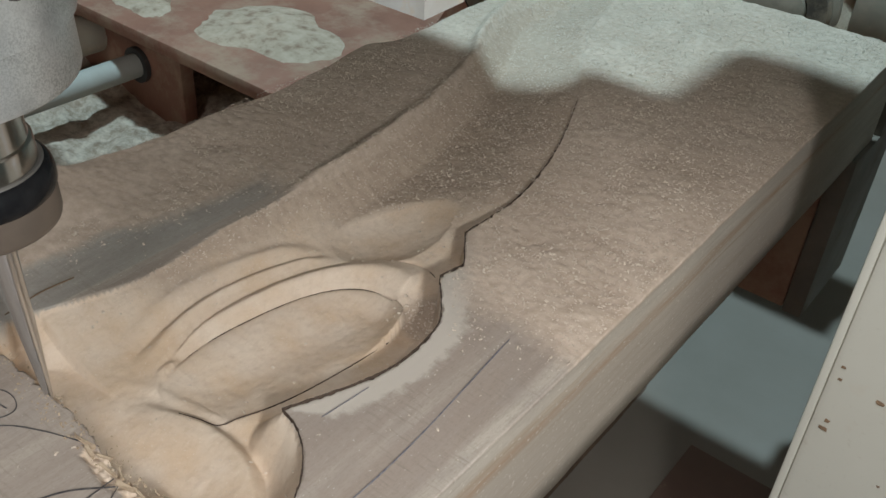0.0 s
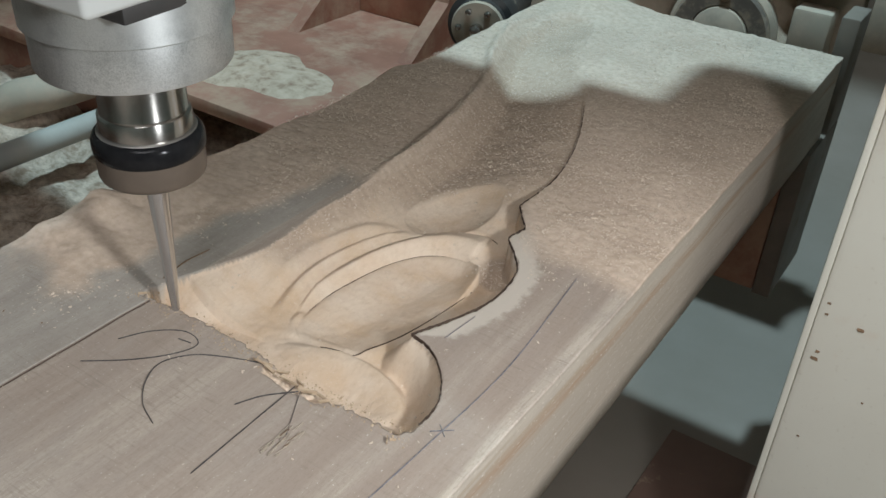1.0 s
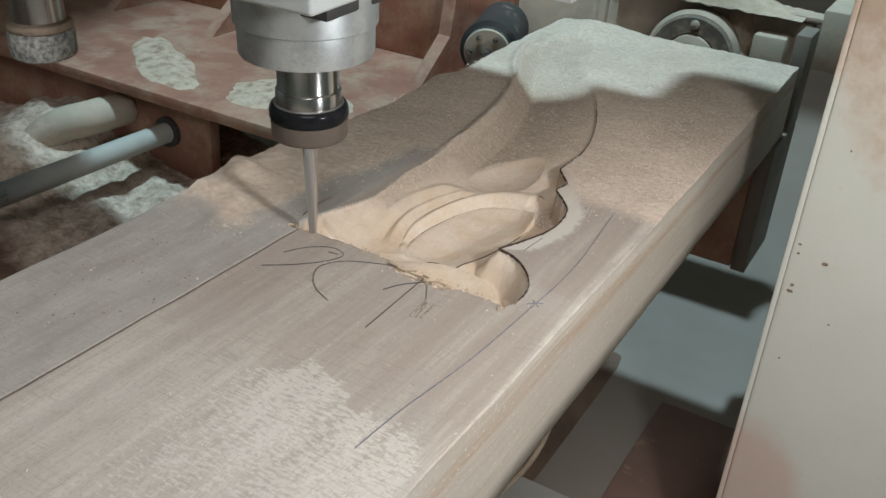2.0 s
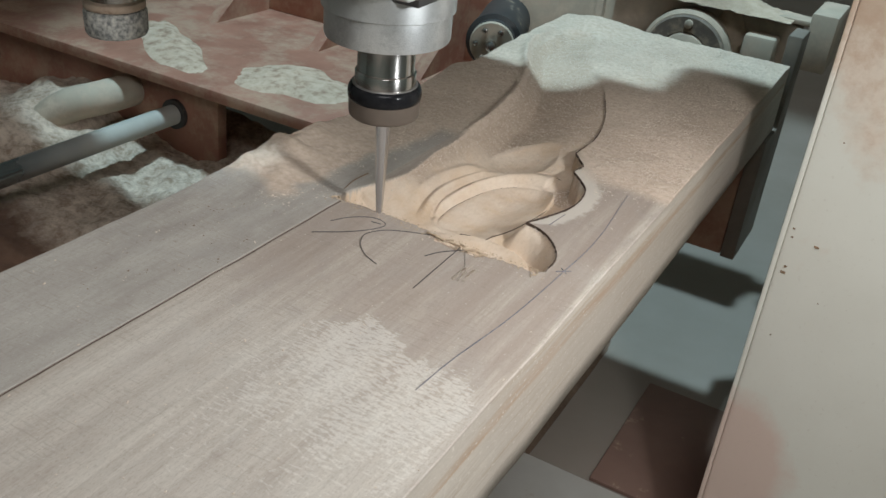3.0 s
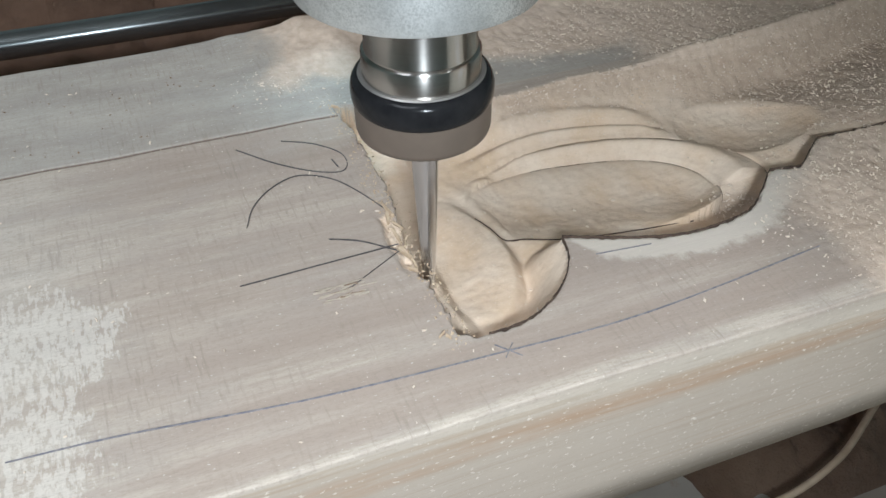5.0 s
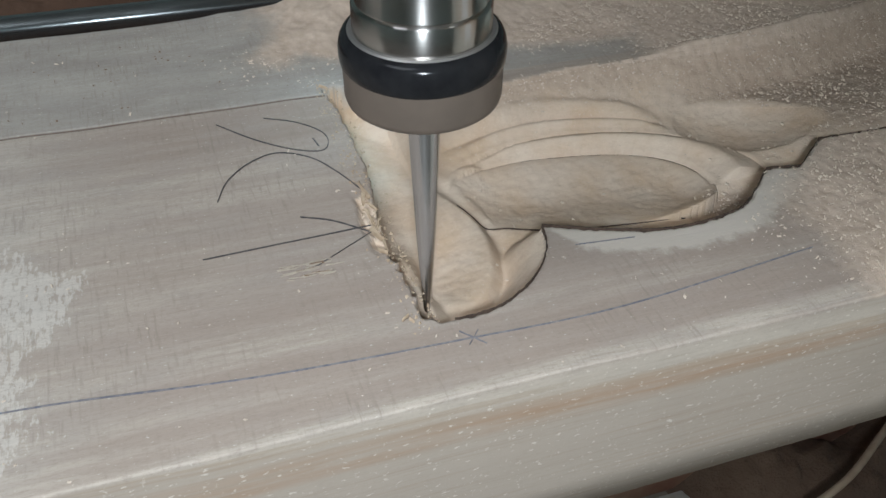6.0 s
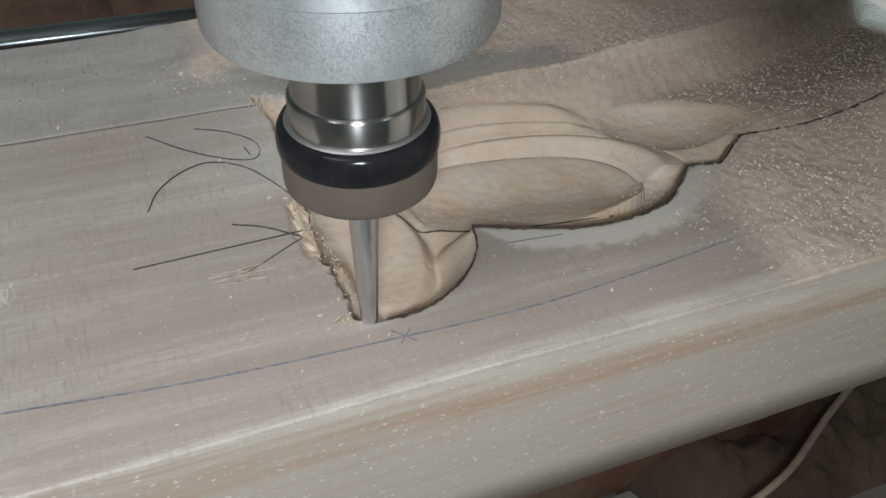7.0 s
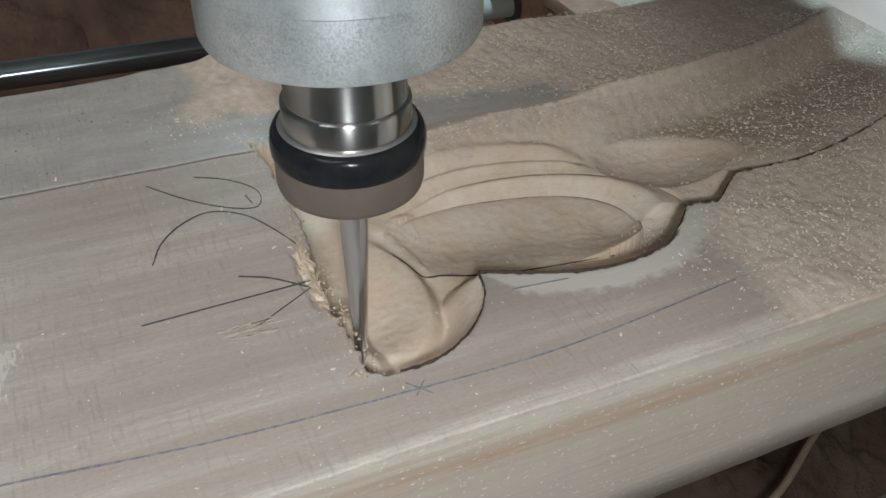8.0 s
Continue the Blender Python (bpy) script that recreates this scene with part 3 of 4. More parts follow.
def dust_amount(X, Y, D):
    n = 0.5 * value_noise(X, Y, 28, 7) + 0.3 * value_noise(X, Y, 75, 8)
    left = smooth01(0.090, 0.135, Y + 0.03 * n + 0.25 * (X + 0.247)) * (1 - smooth01(-0.200, -0.170, X + 0.02 * n))
    near_cut = 1 - smooth01(0.010, 0.035, -D + 0.008 * n)
    left = left * (1 - 0.75 * near_cut * (1 - smooth01(0.19, 0.26, Y)))
    right = smooth01(0.235, 0.300, Y + 0.025 * n + 0.35 * (X + 0.03))
    inside = 0.75 * smooth01(0.225, 0.330, Y + 0.03 * n - 0.9 * np.clip(X + 0.135, -0.03, 0.05)) + 0.25 * smooth01(0.27, 0.33, Y)
    inside = np.maximum(inside, 0.8 * (1 - smooth01(-0.158, -0.134, X + 0.014 * n)) * smooth01(0.150, 0.200, Y))
    inside = np.maximum(inside, np.exp(-(((X + 0.071) / 0.013) ** 2 + ((Y - 0.262) / 0.016) ** 2) ** 2))
    inside = inside * (1 - 0.92 * smooth01(1.08, 0.80, oval(X, Y, -0.1185, 0.2935, 0.32, 0.031, 0.020) + 0.25 * n))
    d = np.where(D > 0, inside, np.where(X < -0.12, np.maximum(left, smooth01(0.24, 0.30, Y)), right))
    return np.clip(d, 0, 1)


def wooden_panel():
    ys = np.concatenate([np.arange(-1.0, -0.34, 0.02), np.arange(-0.34, 0.104, 0.003), np.arange(0.104, 0.32, 0.0007), np.arange(0.32, 0.68, 0.0017), [0.680]])
    x0, x1 = -0.247, 0.0
    seam = -0.1665
    xs = np.unique(np.round(np.concatenate([[x0, x0 + 0.0002], np.arange(x0 + 0.0006, x0 + 0.005, 0.0006), np.arange(x0 + 0.0058, -0.181, 0.0013), np.arange(-0.181, -0.022, 0.0007), np.arange(-0.0215, -0.0052, 0.0013), np.arange(-0.0050, x1, 0.0005), seam + np.linspace(-0.001, 0.001, 11), [-0.00025, -0.0001, x1]]), 5))
    X, Y = np.meshgrid(xs, ys)
    Z, D = carved_height(X, Y)
    dust = dust_amount(X, Y, D)
    # uneven layer of dust, heap on the free edge, bulge of dust at the far end
    Z = Z + (D > 0.002) * 0.00018 * (value_noise(X, Y, 380, 31) + np.sin(X * 2800 + 4 * value_noise(X, Y, 60, 32)) * 0.10)
    Z = Z + dust * (0.00024 * value_noise(X, Y, 240, 11) + 0.00028 * value_noise(X, Y, 360, 12) + 0.0008 * value_noise(X, Y, 60, 13) + 0.0006)
    heap = np.exp(-((X + 0.250) / 0.034) ** 2) * np.exp(-((Y - 0.165) / 0.058) ** 2)
    Z = Z + 0.0085 * heap * (1 + 0.3 * value_noise(X, Y, 90, 14))
    Z = Z + 0.010 * np.exp(-((X + 0.205) / 0.035) ** 2) * np.exp(-((Y - 0.655) / 0.03) ** 2)
    Z = Z + 0.0003 * value_noise(X, Y, 40, 15) * (D < 0)
    groove = np.exp(-((X - seam - 0.00015 * value_noise(Y, Y * 0, 90, 51)) / 0.00058) ** 2) * (Y < 0.122)
    Z = Z - 0.0014 * groove
    edge = np.minimum(X - x0, x1 - X)
    round_off = np.clip(0.0007 - edge, 0, 0.0007)
    Z = Z - (0.0007 - np.sqrt(0.0007 ** 2 - round_off ** 2))
    Yw = Y + smooth01(0.66, 0.68, Y) * (0.004 * value_noise(X, Y * 0, 35, 16) + 0.0015 * value_noise(X, Y * 0, 150, 26))
    Xw = X + smooth01(-0.010, 0, X) * (0.0004 * value_noise(Y, Y * 0 + 3, 30, 17) + 0.0001 * value_noise(Y, Y * 0 + 3, 140, 27))
    Xw = Xw + (1 - smooth01(-0.247, -0.230, X)) * 0.005 * value_noise(Y, Y * 0 + 5, 26, 18) * smooth01(0.08, 0.2, Y)
    ny, nx = X.shape
    idx = np.arange(ny * nx).reshape(ny, nx)
    verts = np.stack([Xw, Yw, Z], -1).reshape(-1, 3)
    faces = [np.stack([idx[:-1, :-1], idx[:-1, 1:], idx[1:, 1:], idx[1:, :-1]], -1).reshape(-1, 4)]
    loop = np.concatenate([idx[0, :], idx[1:, -1], idx[-1, -2::-1], idx[-2:0:-1, 0]])
    levels = [-0.0024, -0.0032, -0.006, -0.012, -0.026, -0.040, -0.055, -0.070]
    prev, base = loop, ny * nx
    rings = [verts]
    for z in levels:
        r = verts[loop].copy()
        r[:, 2] = z
        rings.append(r)
        cur = base + np.arange(len(loop))
        base += len(loop)
        faces.append(np.stack([prev, cur, np.roll(cur, -1), np.roll(prev, -1)], -1))
        prev = cur
    allv = np.concatenate(rings)
    f = [tuple(int(v) for v in q) for q in np.concatenate(faces)]
    f.append(tuple(int(v) for v in prev[::-1]))
    extra = len(allv) - ny * nx
    xa, ya = allv[:, 0], allv[:, 1]
    edge_of_smear = ya - np.interp(xa, (-0.16, -0.12, -0.080, -0.05, -0.015, 0), (-0.05, -0.004, 0.034, 0.022, 0.012, -0.02)) + 0.012 * value_noise(xa, ya, 70, 71)
    smear = smooth01(0.006, -0.014, edge_of_smear) * (0.38 + 0.62 * smooth01(-0.135, -0.075, xa)) * (1 - 0.5 * smooth01(-0.04, -0.15, edge_of_smear)) * (1 - smooth01(-0.006, 0.0, xa))
    slate = smooth01(seam + 0.0004, seam - 0.0004, xa) * smooth01(0.34, 0.20, ya)
    warm = smooth01(-0.02, 0.05, ya) * smooth01(seam, seam + 0.002, xa) * smooth01(0.30, 0.24, ya)
    grey = smooth01(-0.16, 0.02, ya) * (1 - smooth01(0.25, 0.3, ya))
    lay = {"dust": np.concatenate([dust.ravel(), np.full(extra, 0.12)]), "cut": np.concatenate([((Z < -0.0008) & (X > x0 + 0.006) & (X < x1 - 0.006) & (groove < 0.02)).astype(float).ravel(), np.zeros(extra)]),
           "groove": np.concatenate([groove.ravel(), np.zeros(extra)]), "halo": np.concatenate([(np.exp(np.clip(D, -1, 0) / 0.0105) * (D < 0) * smooth01(-0.10, -0.07, X) * smooth01(0.165, 0.185, Y) * (1 - smooth01(0.27, 0.31, Y))).ravel(), np.zeros(extra)]), "smear": smear, "grey": grey, "slate": slate, "warm": warm, "bleach": 0.55 * smooth01(0.05, -0.05, ya + 0.15 * (xa + 0.08)) * smooth01(seam - 0.001, seam + 0.01, xa) + 0.22 * slate * smooth01(0.05, -0.05, ya), "side": np.concatenate([np.zeros(ny * nx), np.ones(extra)])}
    top = empty("wooden_panel", pose(0, 0, 0), "thick glued wooden panel, half carved, dusted with brown sawdust", "wood panel")
    middle = [sum(allv[v][0] for v in q) / len(q) for q in f]
    for chosen, label in ((lambda x: x < seam, "narrow plank beside the glue joint"), (lambda x: x >= seam, "wide plank with the carved hollow and a worn edge")):
        mine = [q for q, x in zip(f, middle) if chosen(x)]
        used = sorted({v for q in mine for v in q})
        slot = dict(zip(used, range(len(used))))
        me = bpy.data.meshes.new("plank")
        me.from_pydata([tuple(allv[v]) for v in used], [], [tuple(slot[v] for v in q) for q in mine])
        me.update()
        for key, values in lay.items():
            me.attributes.new(key, "FLOAT", "POINT").data.foreach_set("value", values[used].astype(np.float32))
        for p in me.polygons:
            p.use_smooth = True
        me.materials.append(M_BOARD)
        ob = new("plank", me)
        ob.parent = top
        tagged(ob, label)


def stroke(name, points, width, material, label, z=0.0005):
    """A drawn line on the wood: a thin ribbon of ink along a curve."""
    pts = spline([(x, y, z) for x, y in points]) if len(points) > 2 else [Vector((*points[0], z)), Vector((*points[1], z))]
    bm = bmesh.new()
    rows = []
    for i, p in enumerate(pts):
        d = pts[min(i + 1, len(pts) - 1)] - pts[max(i - 1, 0)]
        s = Vector((-d.y, d.x, 0)).normalized() * width * 0.5 * (0.55 if i in (0, len(pts) - 1) else 1 + 0.25 * noise.noise(p * 400))
        rows.append([bm.verts.new(p + s), bm.verts.new(p - s), bm.verts.new(p - s - Vector((0, 0, 0.0004))), bm.verts.new(p + s - Vector((0, 0, 0.0004)))])
    for a, b in zip(rows, rows[1:]):
        for k in range(4):
            bm.faces.new((a[k], a[(k + 1) % 4], b[(k + 1) % 4], b[k]))
    bmesh.ops.recalc_face_normals(bm, faces=bm.faces)
    return tagged(part(name, bm, material), label, "drawn line", "pen lines on the wood")


def drawing():
    ink = "thin black pen line drawn on the bare wood"
    stroke("pen_line", [(-0.155, 0.077), (-0.141, 0.089), (-0.131, 0.101), (-0.127, 0.111), (-0.132, 0.115), (-0.140, 0.114), (-0.149, 0.106), (-0.155, 0.095)], 0.00030, M_PEN, "looped " + ink)
    stroke("pen_line", [(-0.106, 0.070), (-0.117, 0.075), (-0.126, 0.084), (-0.130, 0.095), (-0.124, 0.106), (-0.113, 0.113), (-0.099, 0.119)], 0.00030, M_PEN, "curved " + ink)
    stroke("pen_line", [(-0.077, 0.061), (-0.078, 0.088), (-0.079, 0.1165)], 0.00030, M_PEN, "straight " + ink)
    stroke("pen_line", [(-0.090, 0.095), (-0.085, 0.105), (-0.076, 0.115)], 0.00038, M_PEN, "short " + ink)
    stroke("pen_line", [(-0.063, 0.093), (-0.0755, 0.1155)], 0.00030, M_PEN, "short " + ink)
    stroke("pen_line", [(-0.136, 0.110), (-0.130, 0.111)], 0.0008, M_PEN, "tiny " + ink)
    stroke("pencil_line", [(-0.031, -0.012), (-0.029, 0.019), (-0.023, 0.069), (-0.020, 0.126), (-0.019, 0.180), (-0.026, 0.254)], 0.00034, M_BLUE, "long faint blue pencil line along the wood")
    stroke("pencil_line", [(-0.050, 0.178), (-0.048, 0.199)], 0.00034, M_BLUE, "short faint blue pencil line beside the carving")
    stroke("pencil_mark", [(-0.0235, 0.1275), (-0.0165, 0.1335)], 0.00034, M_BLUE, "small blue pencil cross mark")
    stroke("pencil_mark", [(-0.0175, 0.1285), (-0.0225, 0.1330)], 0.00034, M_BLUE, "small blue pencil cross mark")


def knot_and_specks():
    rng = random.Random(21)
    for i in range(34):
        x, y = -0.0625 + rng.uniform(-0.004, 0.004), 0.0915 + rng.uniform(-0.010, 0.006)
        d = rng.uniform(0.002, 0.006)
        stroke("torn_fibre", [(x, y), (x + rng.uniform(-0.0008, 0.0008), y + d)], 0.00022, M_SCRATCH if i % 7 else M_DARK, "torn fibre at a small knot in the wood", 0.0007)
    stroke("bark_sliver", [(-0.218, 0.190), (-0.2165, 0.1925), (-0.2135, 0.1935)], 0.0012, M_DARK, "dark sliver of bark on the wood", 0.0022)
    stroke("crack", [(-0.174, 0.136), (-0.1765, 0.152), (-0.1755, 0.166)], 0.0004, M_DARK, "short dark crack beside the carving", 0.0008)
    verts, faces = [], []
    for i in range(70):
        x, y = rng.uniform(-0.240, -0.172), rng.uniform(-0.05, 0.13)
        s = rng.uniform(0.0002, 0.0006)
        add_flake(verts, faces, rng, x, y, 0.0003, s, s * 0.7, 0.3)
    me = bpy.data.meshes.new("dark_specks")
    me.from_pydata(verts, [], faces)
    me.materials.append(M_DARK)
    tagged(new("dark_specks", me), "dark specks scattered on the narrow plank", "wood specks", kind="stuff")


def frayed_rim_shade():
    """Torn fibres along the finished rim of the carving, coloured dark for the shade in the cut."""
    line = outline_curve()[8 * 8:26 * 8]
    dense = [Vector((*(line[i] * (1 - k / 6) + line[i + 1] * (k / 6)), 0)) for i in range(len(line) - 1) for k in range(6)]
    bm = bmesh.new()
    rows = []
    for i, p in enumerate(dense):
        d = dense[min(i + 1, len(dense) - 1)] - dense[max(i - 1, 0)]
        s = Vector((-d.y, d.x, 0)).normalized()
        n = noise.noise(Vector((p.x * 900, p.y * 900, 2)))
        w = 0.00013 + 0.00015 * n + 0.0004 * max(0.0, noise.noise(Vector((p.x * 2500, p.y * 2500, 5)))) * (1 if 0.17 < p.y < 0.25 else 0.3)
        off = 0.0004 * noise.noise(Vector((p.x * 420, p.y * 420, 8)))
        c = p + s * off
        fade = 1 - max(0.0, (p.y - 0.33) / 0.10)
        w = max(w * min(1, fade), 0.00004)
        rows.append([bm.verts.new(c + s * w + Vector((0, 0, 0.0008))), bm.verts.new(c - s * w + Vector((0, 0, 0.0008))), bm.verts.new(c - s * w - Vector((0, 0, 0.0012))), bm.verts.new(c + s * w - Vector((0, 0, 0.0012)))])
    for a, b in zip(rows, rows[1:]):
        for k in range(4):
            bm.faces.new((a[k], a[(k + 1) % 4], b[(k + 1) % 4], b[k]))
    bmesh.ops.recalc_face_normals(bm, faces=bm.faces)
    tagged(part("frayed_rim_shade", bm, M_SHADE_LINE, None, smooth=False), "dark ragged line of torn fibres and painted shade along the rim of the carving", "wood fibres", kind="stuff")


def crease_shade_lines():
    """Hair-thin dark ribbons that paint the shade in the crease at the foot of each petal."""
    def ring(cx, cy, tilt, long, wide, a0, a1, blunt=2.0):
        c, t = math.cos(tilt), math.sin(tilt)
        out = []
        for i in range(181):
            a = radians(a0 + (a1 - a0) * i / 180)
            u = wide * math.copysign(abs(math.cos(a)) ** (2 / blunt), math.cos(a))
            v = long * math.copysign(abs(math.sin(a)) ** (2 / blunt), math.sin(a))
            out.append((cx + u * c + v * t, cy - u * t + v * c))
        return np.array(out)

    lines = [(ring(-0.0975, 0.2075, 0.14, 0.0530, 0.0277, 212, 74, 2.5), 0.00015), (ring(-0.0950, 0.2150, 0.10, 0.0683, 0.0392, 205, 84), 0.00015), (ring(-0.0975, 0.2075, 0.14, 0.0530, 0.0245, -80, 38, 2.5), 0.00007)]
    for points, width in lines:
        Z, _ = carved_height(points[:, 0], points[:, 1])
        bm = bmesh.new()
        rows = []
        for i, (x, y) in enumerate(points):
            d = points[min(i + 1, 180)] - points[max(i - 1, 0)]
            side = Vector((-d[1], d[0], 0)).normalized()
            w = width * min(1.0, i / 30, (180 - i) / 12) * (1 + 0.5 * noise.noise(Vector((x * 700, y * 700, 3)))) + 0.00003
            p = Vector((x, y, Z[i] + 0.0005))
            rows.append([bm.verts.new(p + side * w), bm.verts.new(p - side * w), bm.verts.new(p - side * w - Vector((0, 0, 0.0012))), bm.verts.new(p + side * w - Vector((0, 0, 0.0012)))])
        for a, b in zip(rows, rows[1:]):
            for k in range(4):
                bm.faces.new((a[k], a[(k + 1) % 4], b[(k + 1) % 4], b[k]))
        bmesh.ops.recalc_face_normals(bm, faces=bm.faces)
        tagged(part("crease_shade", bm, M_SHADE_LINE, None, smooth=False), "thin dark line painted for the shade between two carved petals", "tool mark", "tool marks in the carving")


def splinters():
    rng = random.Random(4)
    spots = [(-0.172, 0.1225, 0.0036, 40), (-0.169, 0.1235, 0.0030, -20), (-0.0985, 0.1190, 0.0085, 8), (-0.0935, 0.1178, 0.0060, -12), (-0.088, 0.1195, 0.0050, 24), (-0.083, 0.1172, 0.0075, 4), (-0.0785, 0.1188, 0.0050, -20),
             (-0.0735, 0.1170, 0.0080, 12), (-0.068, 0.1180, 0.0060, -6), (-0.0645, 0.1165, 0.0040, 30), (-0.033, 0.1140, 0.0030, 120), (-0.0315, 0.1155, 0.0022, 30)]
    for x, y, size, turn in spots:
        bm = box(-size / 2, size / 2, -size * 0.07, size * 0.07, -0.0006, 0.0006, 0.0002, 1)
        for v in bm.verts:
            v.co += Vector((rng.uniform(-1, 1), rng.uniform(-1, 1), rng.uniform(-1, 1))) * size * 0.07
        tagged(part("splinter", bm, M_CHIP, None, smooth=False, at=pose(x, y, 0.0007, rng.uniform(-8, 8), rng.uniform(-14, 6), turn)), "torn pale wood splinter on the cut edge", "wood splinter", "splinters on the cut edge")
    # frayed crumbs along the front cut, too small to count
    verts, faces = [], []
    for i in range(420):
        x = rng.uniform(-0.178, -0.026)
        y = 0.1195 + 0.0025 * rng.gauss(0, 1) + (0.003 if x < -0.12 else 0)
        s = rng.uniform(0.0002, 0.0006)
        add_flake(verts, faces, rng, x, y, 0.0003, s, s * rng.uniform(0.4, 1), 0.9)
    me = bpy.data.meshes.new("frayed_crumbs")
    me.from_pydata(verts, [], faces)
    me.materials.append(M_CHIP)
    tagged(new("frayed_crumbs", me), "pale frayed crumbs along the fresh cut", "wood crumbs", kind="stuff")


def add_flake(verts, faces, rng, x, y, z, a, b, tilt):
    """A tiny curled chip, a thin wedge of five faces."""
    m = Matrix.Translation((x, y, z)) @ Euler((rng.uniform(-tilt, tilt), rng.uniform(-tilt, tilt), rng.uniform(0, 6.3))).to_matrix().to_4x4()
    k = len(verts)
    for p in ((-a, -b, 0), (a, -b * 0.6, 0), (a * 0.8, b, 0), (-a * 0.9, b * 0.8, 0), (0, 0, b * 0.5 + 0.0001)):
        verts.append(tuple(m @ Vector(p)))
    faces.extend([(k, k + 3, k + 2, k + 1), (k, k + 1, k + 4), (k + 1, k + 2, k + 4), (k + 2, k + 3, k + 4), (k + 3, k, k + 4)])


def loose_flakes():
    rng = random.Random(9)
    nr = np.random.default_rng(9)
    X, Y = nr.uniform(-0.246, -0.001, 110000), nr.uniform(-0.30, 0.678, 110000)
    Z, D = carved_height(X, Y)
    dust = dust_amount(X, Y, D)
    keep = nr.uniform(0, 1, 110000) < np.maximum(dust * 0.80, np.where(Y < 0.1, 0.007, 0.012))
    verts, faces = [], []
    for x, y, z, d in zip(X[keep], Y[keep], Z[keep], dust[keep]):
        s = rng.choice((0.00025, 0.0003, 0.0004, 0.0005, 0.0008)) * rng.uniform(0.7, 1.2)
        add_flake(verts, faces, rng, x, y, z + 0.0004 + 0.0008 * d, s, s * rng.uniform(0.35, 0.8), 0.5)
    me = bpy.data.meshes.new("wood_flakes")
    me.from_pydata(verts, [], faces)
    me.materials.append(M_FLAKE)
    tagged(new("wood_flakes", me), "loose pale wood flakes scattered over the panel", "wood flakes", kind="stuff")


# ---------------------------------------------------------------- the milling head
LEAN = 2.45  # the panel lies a little out of true under the spindles


def nut_profile():
    return [(0.0150, 0.0), (0.0190, 0.0001), (0.0198, 0.0008), (0.0202, 0.0022), (0.0203, 0.0115)]


def milling_head():
    """Spindle carriage; its origin is the middle of the nut's lower rim."""
    head = empty("milling_head", pose(-0.12, 0.121, 0.06, LEAN), "white router spindle head with dusty steel nose and slim carving bit", "router head")
    bit = part("bit", lathe([(0.0006, -0.0780), (0.0010, -0.0770), (0.0016, -0.0690), (0.0028, -0.0480), (0.0038, -0.0230), (0.0044, -0.0060), (0.0045, 0.0040)], 20), M_BIT, head, "tapered bright steel carving bit")
    nut = part("nut", lathe(nut_profile() + [(0.0203, 0.0118)]), M_NUT, head, "brown blurred lower band of the collet nut")
    part("nut_ring", lathe([(0.0203, 0.0106), (0.0208, 0.0114), (0.0210, 0.0130), (0.0210, 0.0152), (0.0206, 0.0170), (0.0198, 0.0184), (0.0186, 0.0192)]), M_RING, nut, "glossy black collar ring")
    part("nut_face", lathe([(0.0187, 0.0191), (0.0181, 0.0196), (0.0160, 0.0196)]), M_CHAMFER, nut, "pale chamfered face")
    part("nose", lathe([(0.0173, 0.0190), (0.0172, 0.0262), (0.0168, 0.0268), (0.0163, 0.0272), (0.0163, 0.0276), (0.0161, 0.0280), (0.0160, 0.0480)]), M_NOSE, head, "bright turned steel spindle nose")
    part("seal", lathe([(0.0185, 0.0446), (0.0185, 0.0475)]), M_BLACK, head)
    part("lower_housing", lathe([(0.0150, 0.0462), (0.0325, 0.0462), (0.0342, 0.0468), (0.0347, 0.0480), (0.0347, 0.0622), (0.0351, 0.0626)], 72), M_FROST, head, "frosted dusty steel spindle ring")
    part("upper_housing", lathe([(0.0345, 0.0624), (0.0364, 0.0632), (0.0364, 0.0860)], 72), M_SPINDLE, head, "grey dusty steel spindle body")
    part("gasket", box(-0.032, 0.036, -0.030, 0.044, 0.0745, 0.0815, 0.001), M_BLACK, head, "dark plate under the housing")
    body = part("housing", box(-0.041, 0.040, -0.046, 0.0195, 0.0810, 0.36, 0.0022, 3), M_WHITE, head, "white enamelled spindle housing")
    part("housing_back", box(-0.041, 0.0392, 0.0203, 0.0455, 0.0813, 0.36, 0.0012), M_WHITE, head, "white rear panel of the housing")
    part("sticker", box(-0.016, 0.005, -0.0468, -0.0459, 0.0830, 0.0930), M_PAPER, body, "small pale sticker with an arrow")
    arrow = [(-0.0148, 0.0885), (-0.0090, 0.0917), (-0.0090, 0.0901), (0.0035, 0.0897), (0.0035, 0.0867), (-0.0090, 0.0869), (-0.0090, 0.0853)]
    part("arrow", prism(arrow, -0.0472, -0.0469), M_PINK, body, "magenta arrow")
    block = part("bracket", box(0.0380, 0.0765, 0.0457, 0.0760, 0.0790, 0.20, 0.0015), M_ALU, head, "stained white metal bracket")
    part("screw", lathe([(0.0060, 0.0), (0.0060, 0.0085), (0.0052, 0.0095), (0.0030, 0.0095), (0.0028, 0.0070)], 20, m=pose(0.056, 0.0462, 0.1025, 90, 0, 0)), M_BLACK, block, "dark socket screw")
    prof = [(0.086, 0.0835), (0.0725, 0.0835), (0.0725, 0.1030), (0.0745, 0.1045), (0.082, 0.1045), (0.082, 0.112), (0.090, 0.112), (0.090, 0.124), (0.118, 0.124), (0.118, 0.111), (0.110, 0.111), (0.110, 0.101), (0.118, 0.101),
            (0.118, 0.087), (0.108, 0.087), (0.108, 0.093), (0.097, 0.093), (0.097, 0.0875), (0.090, 0.0875)]
    bm = prism(prof, 0.0, 0.042)
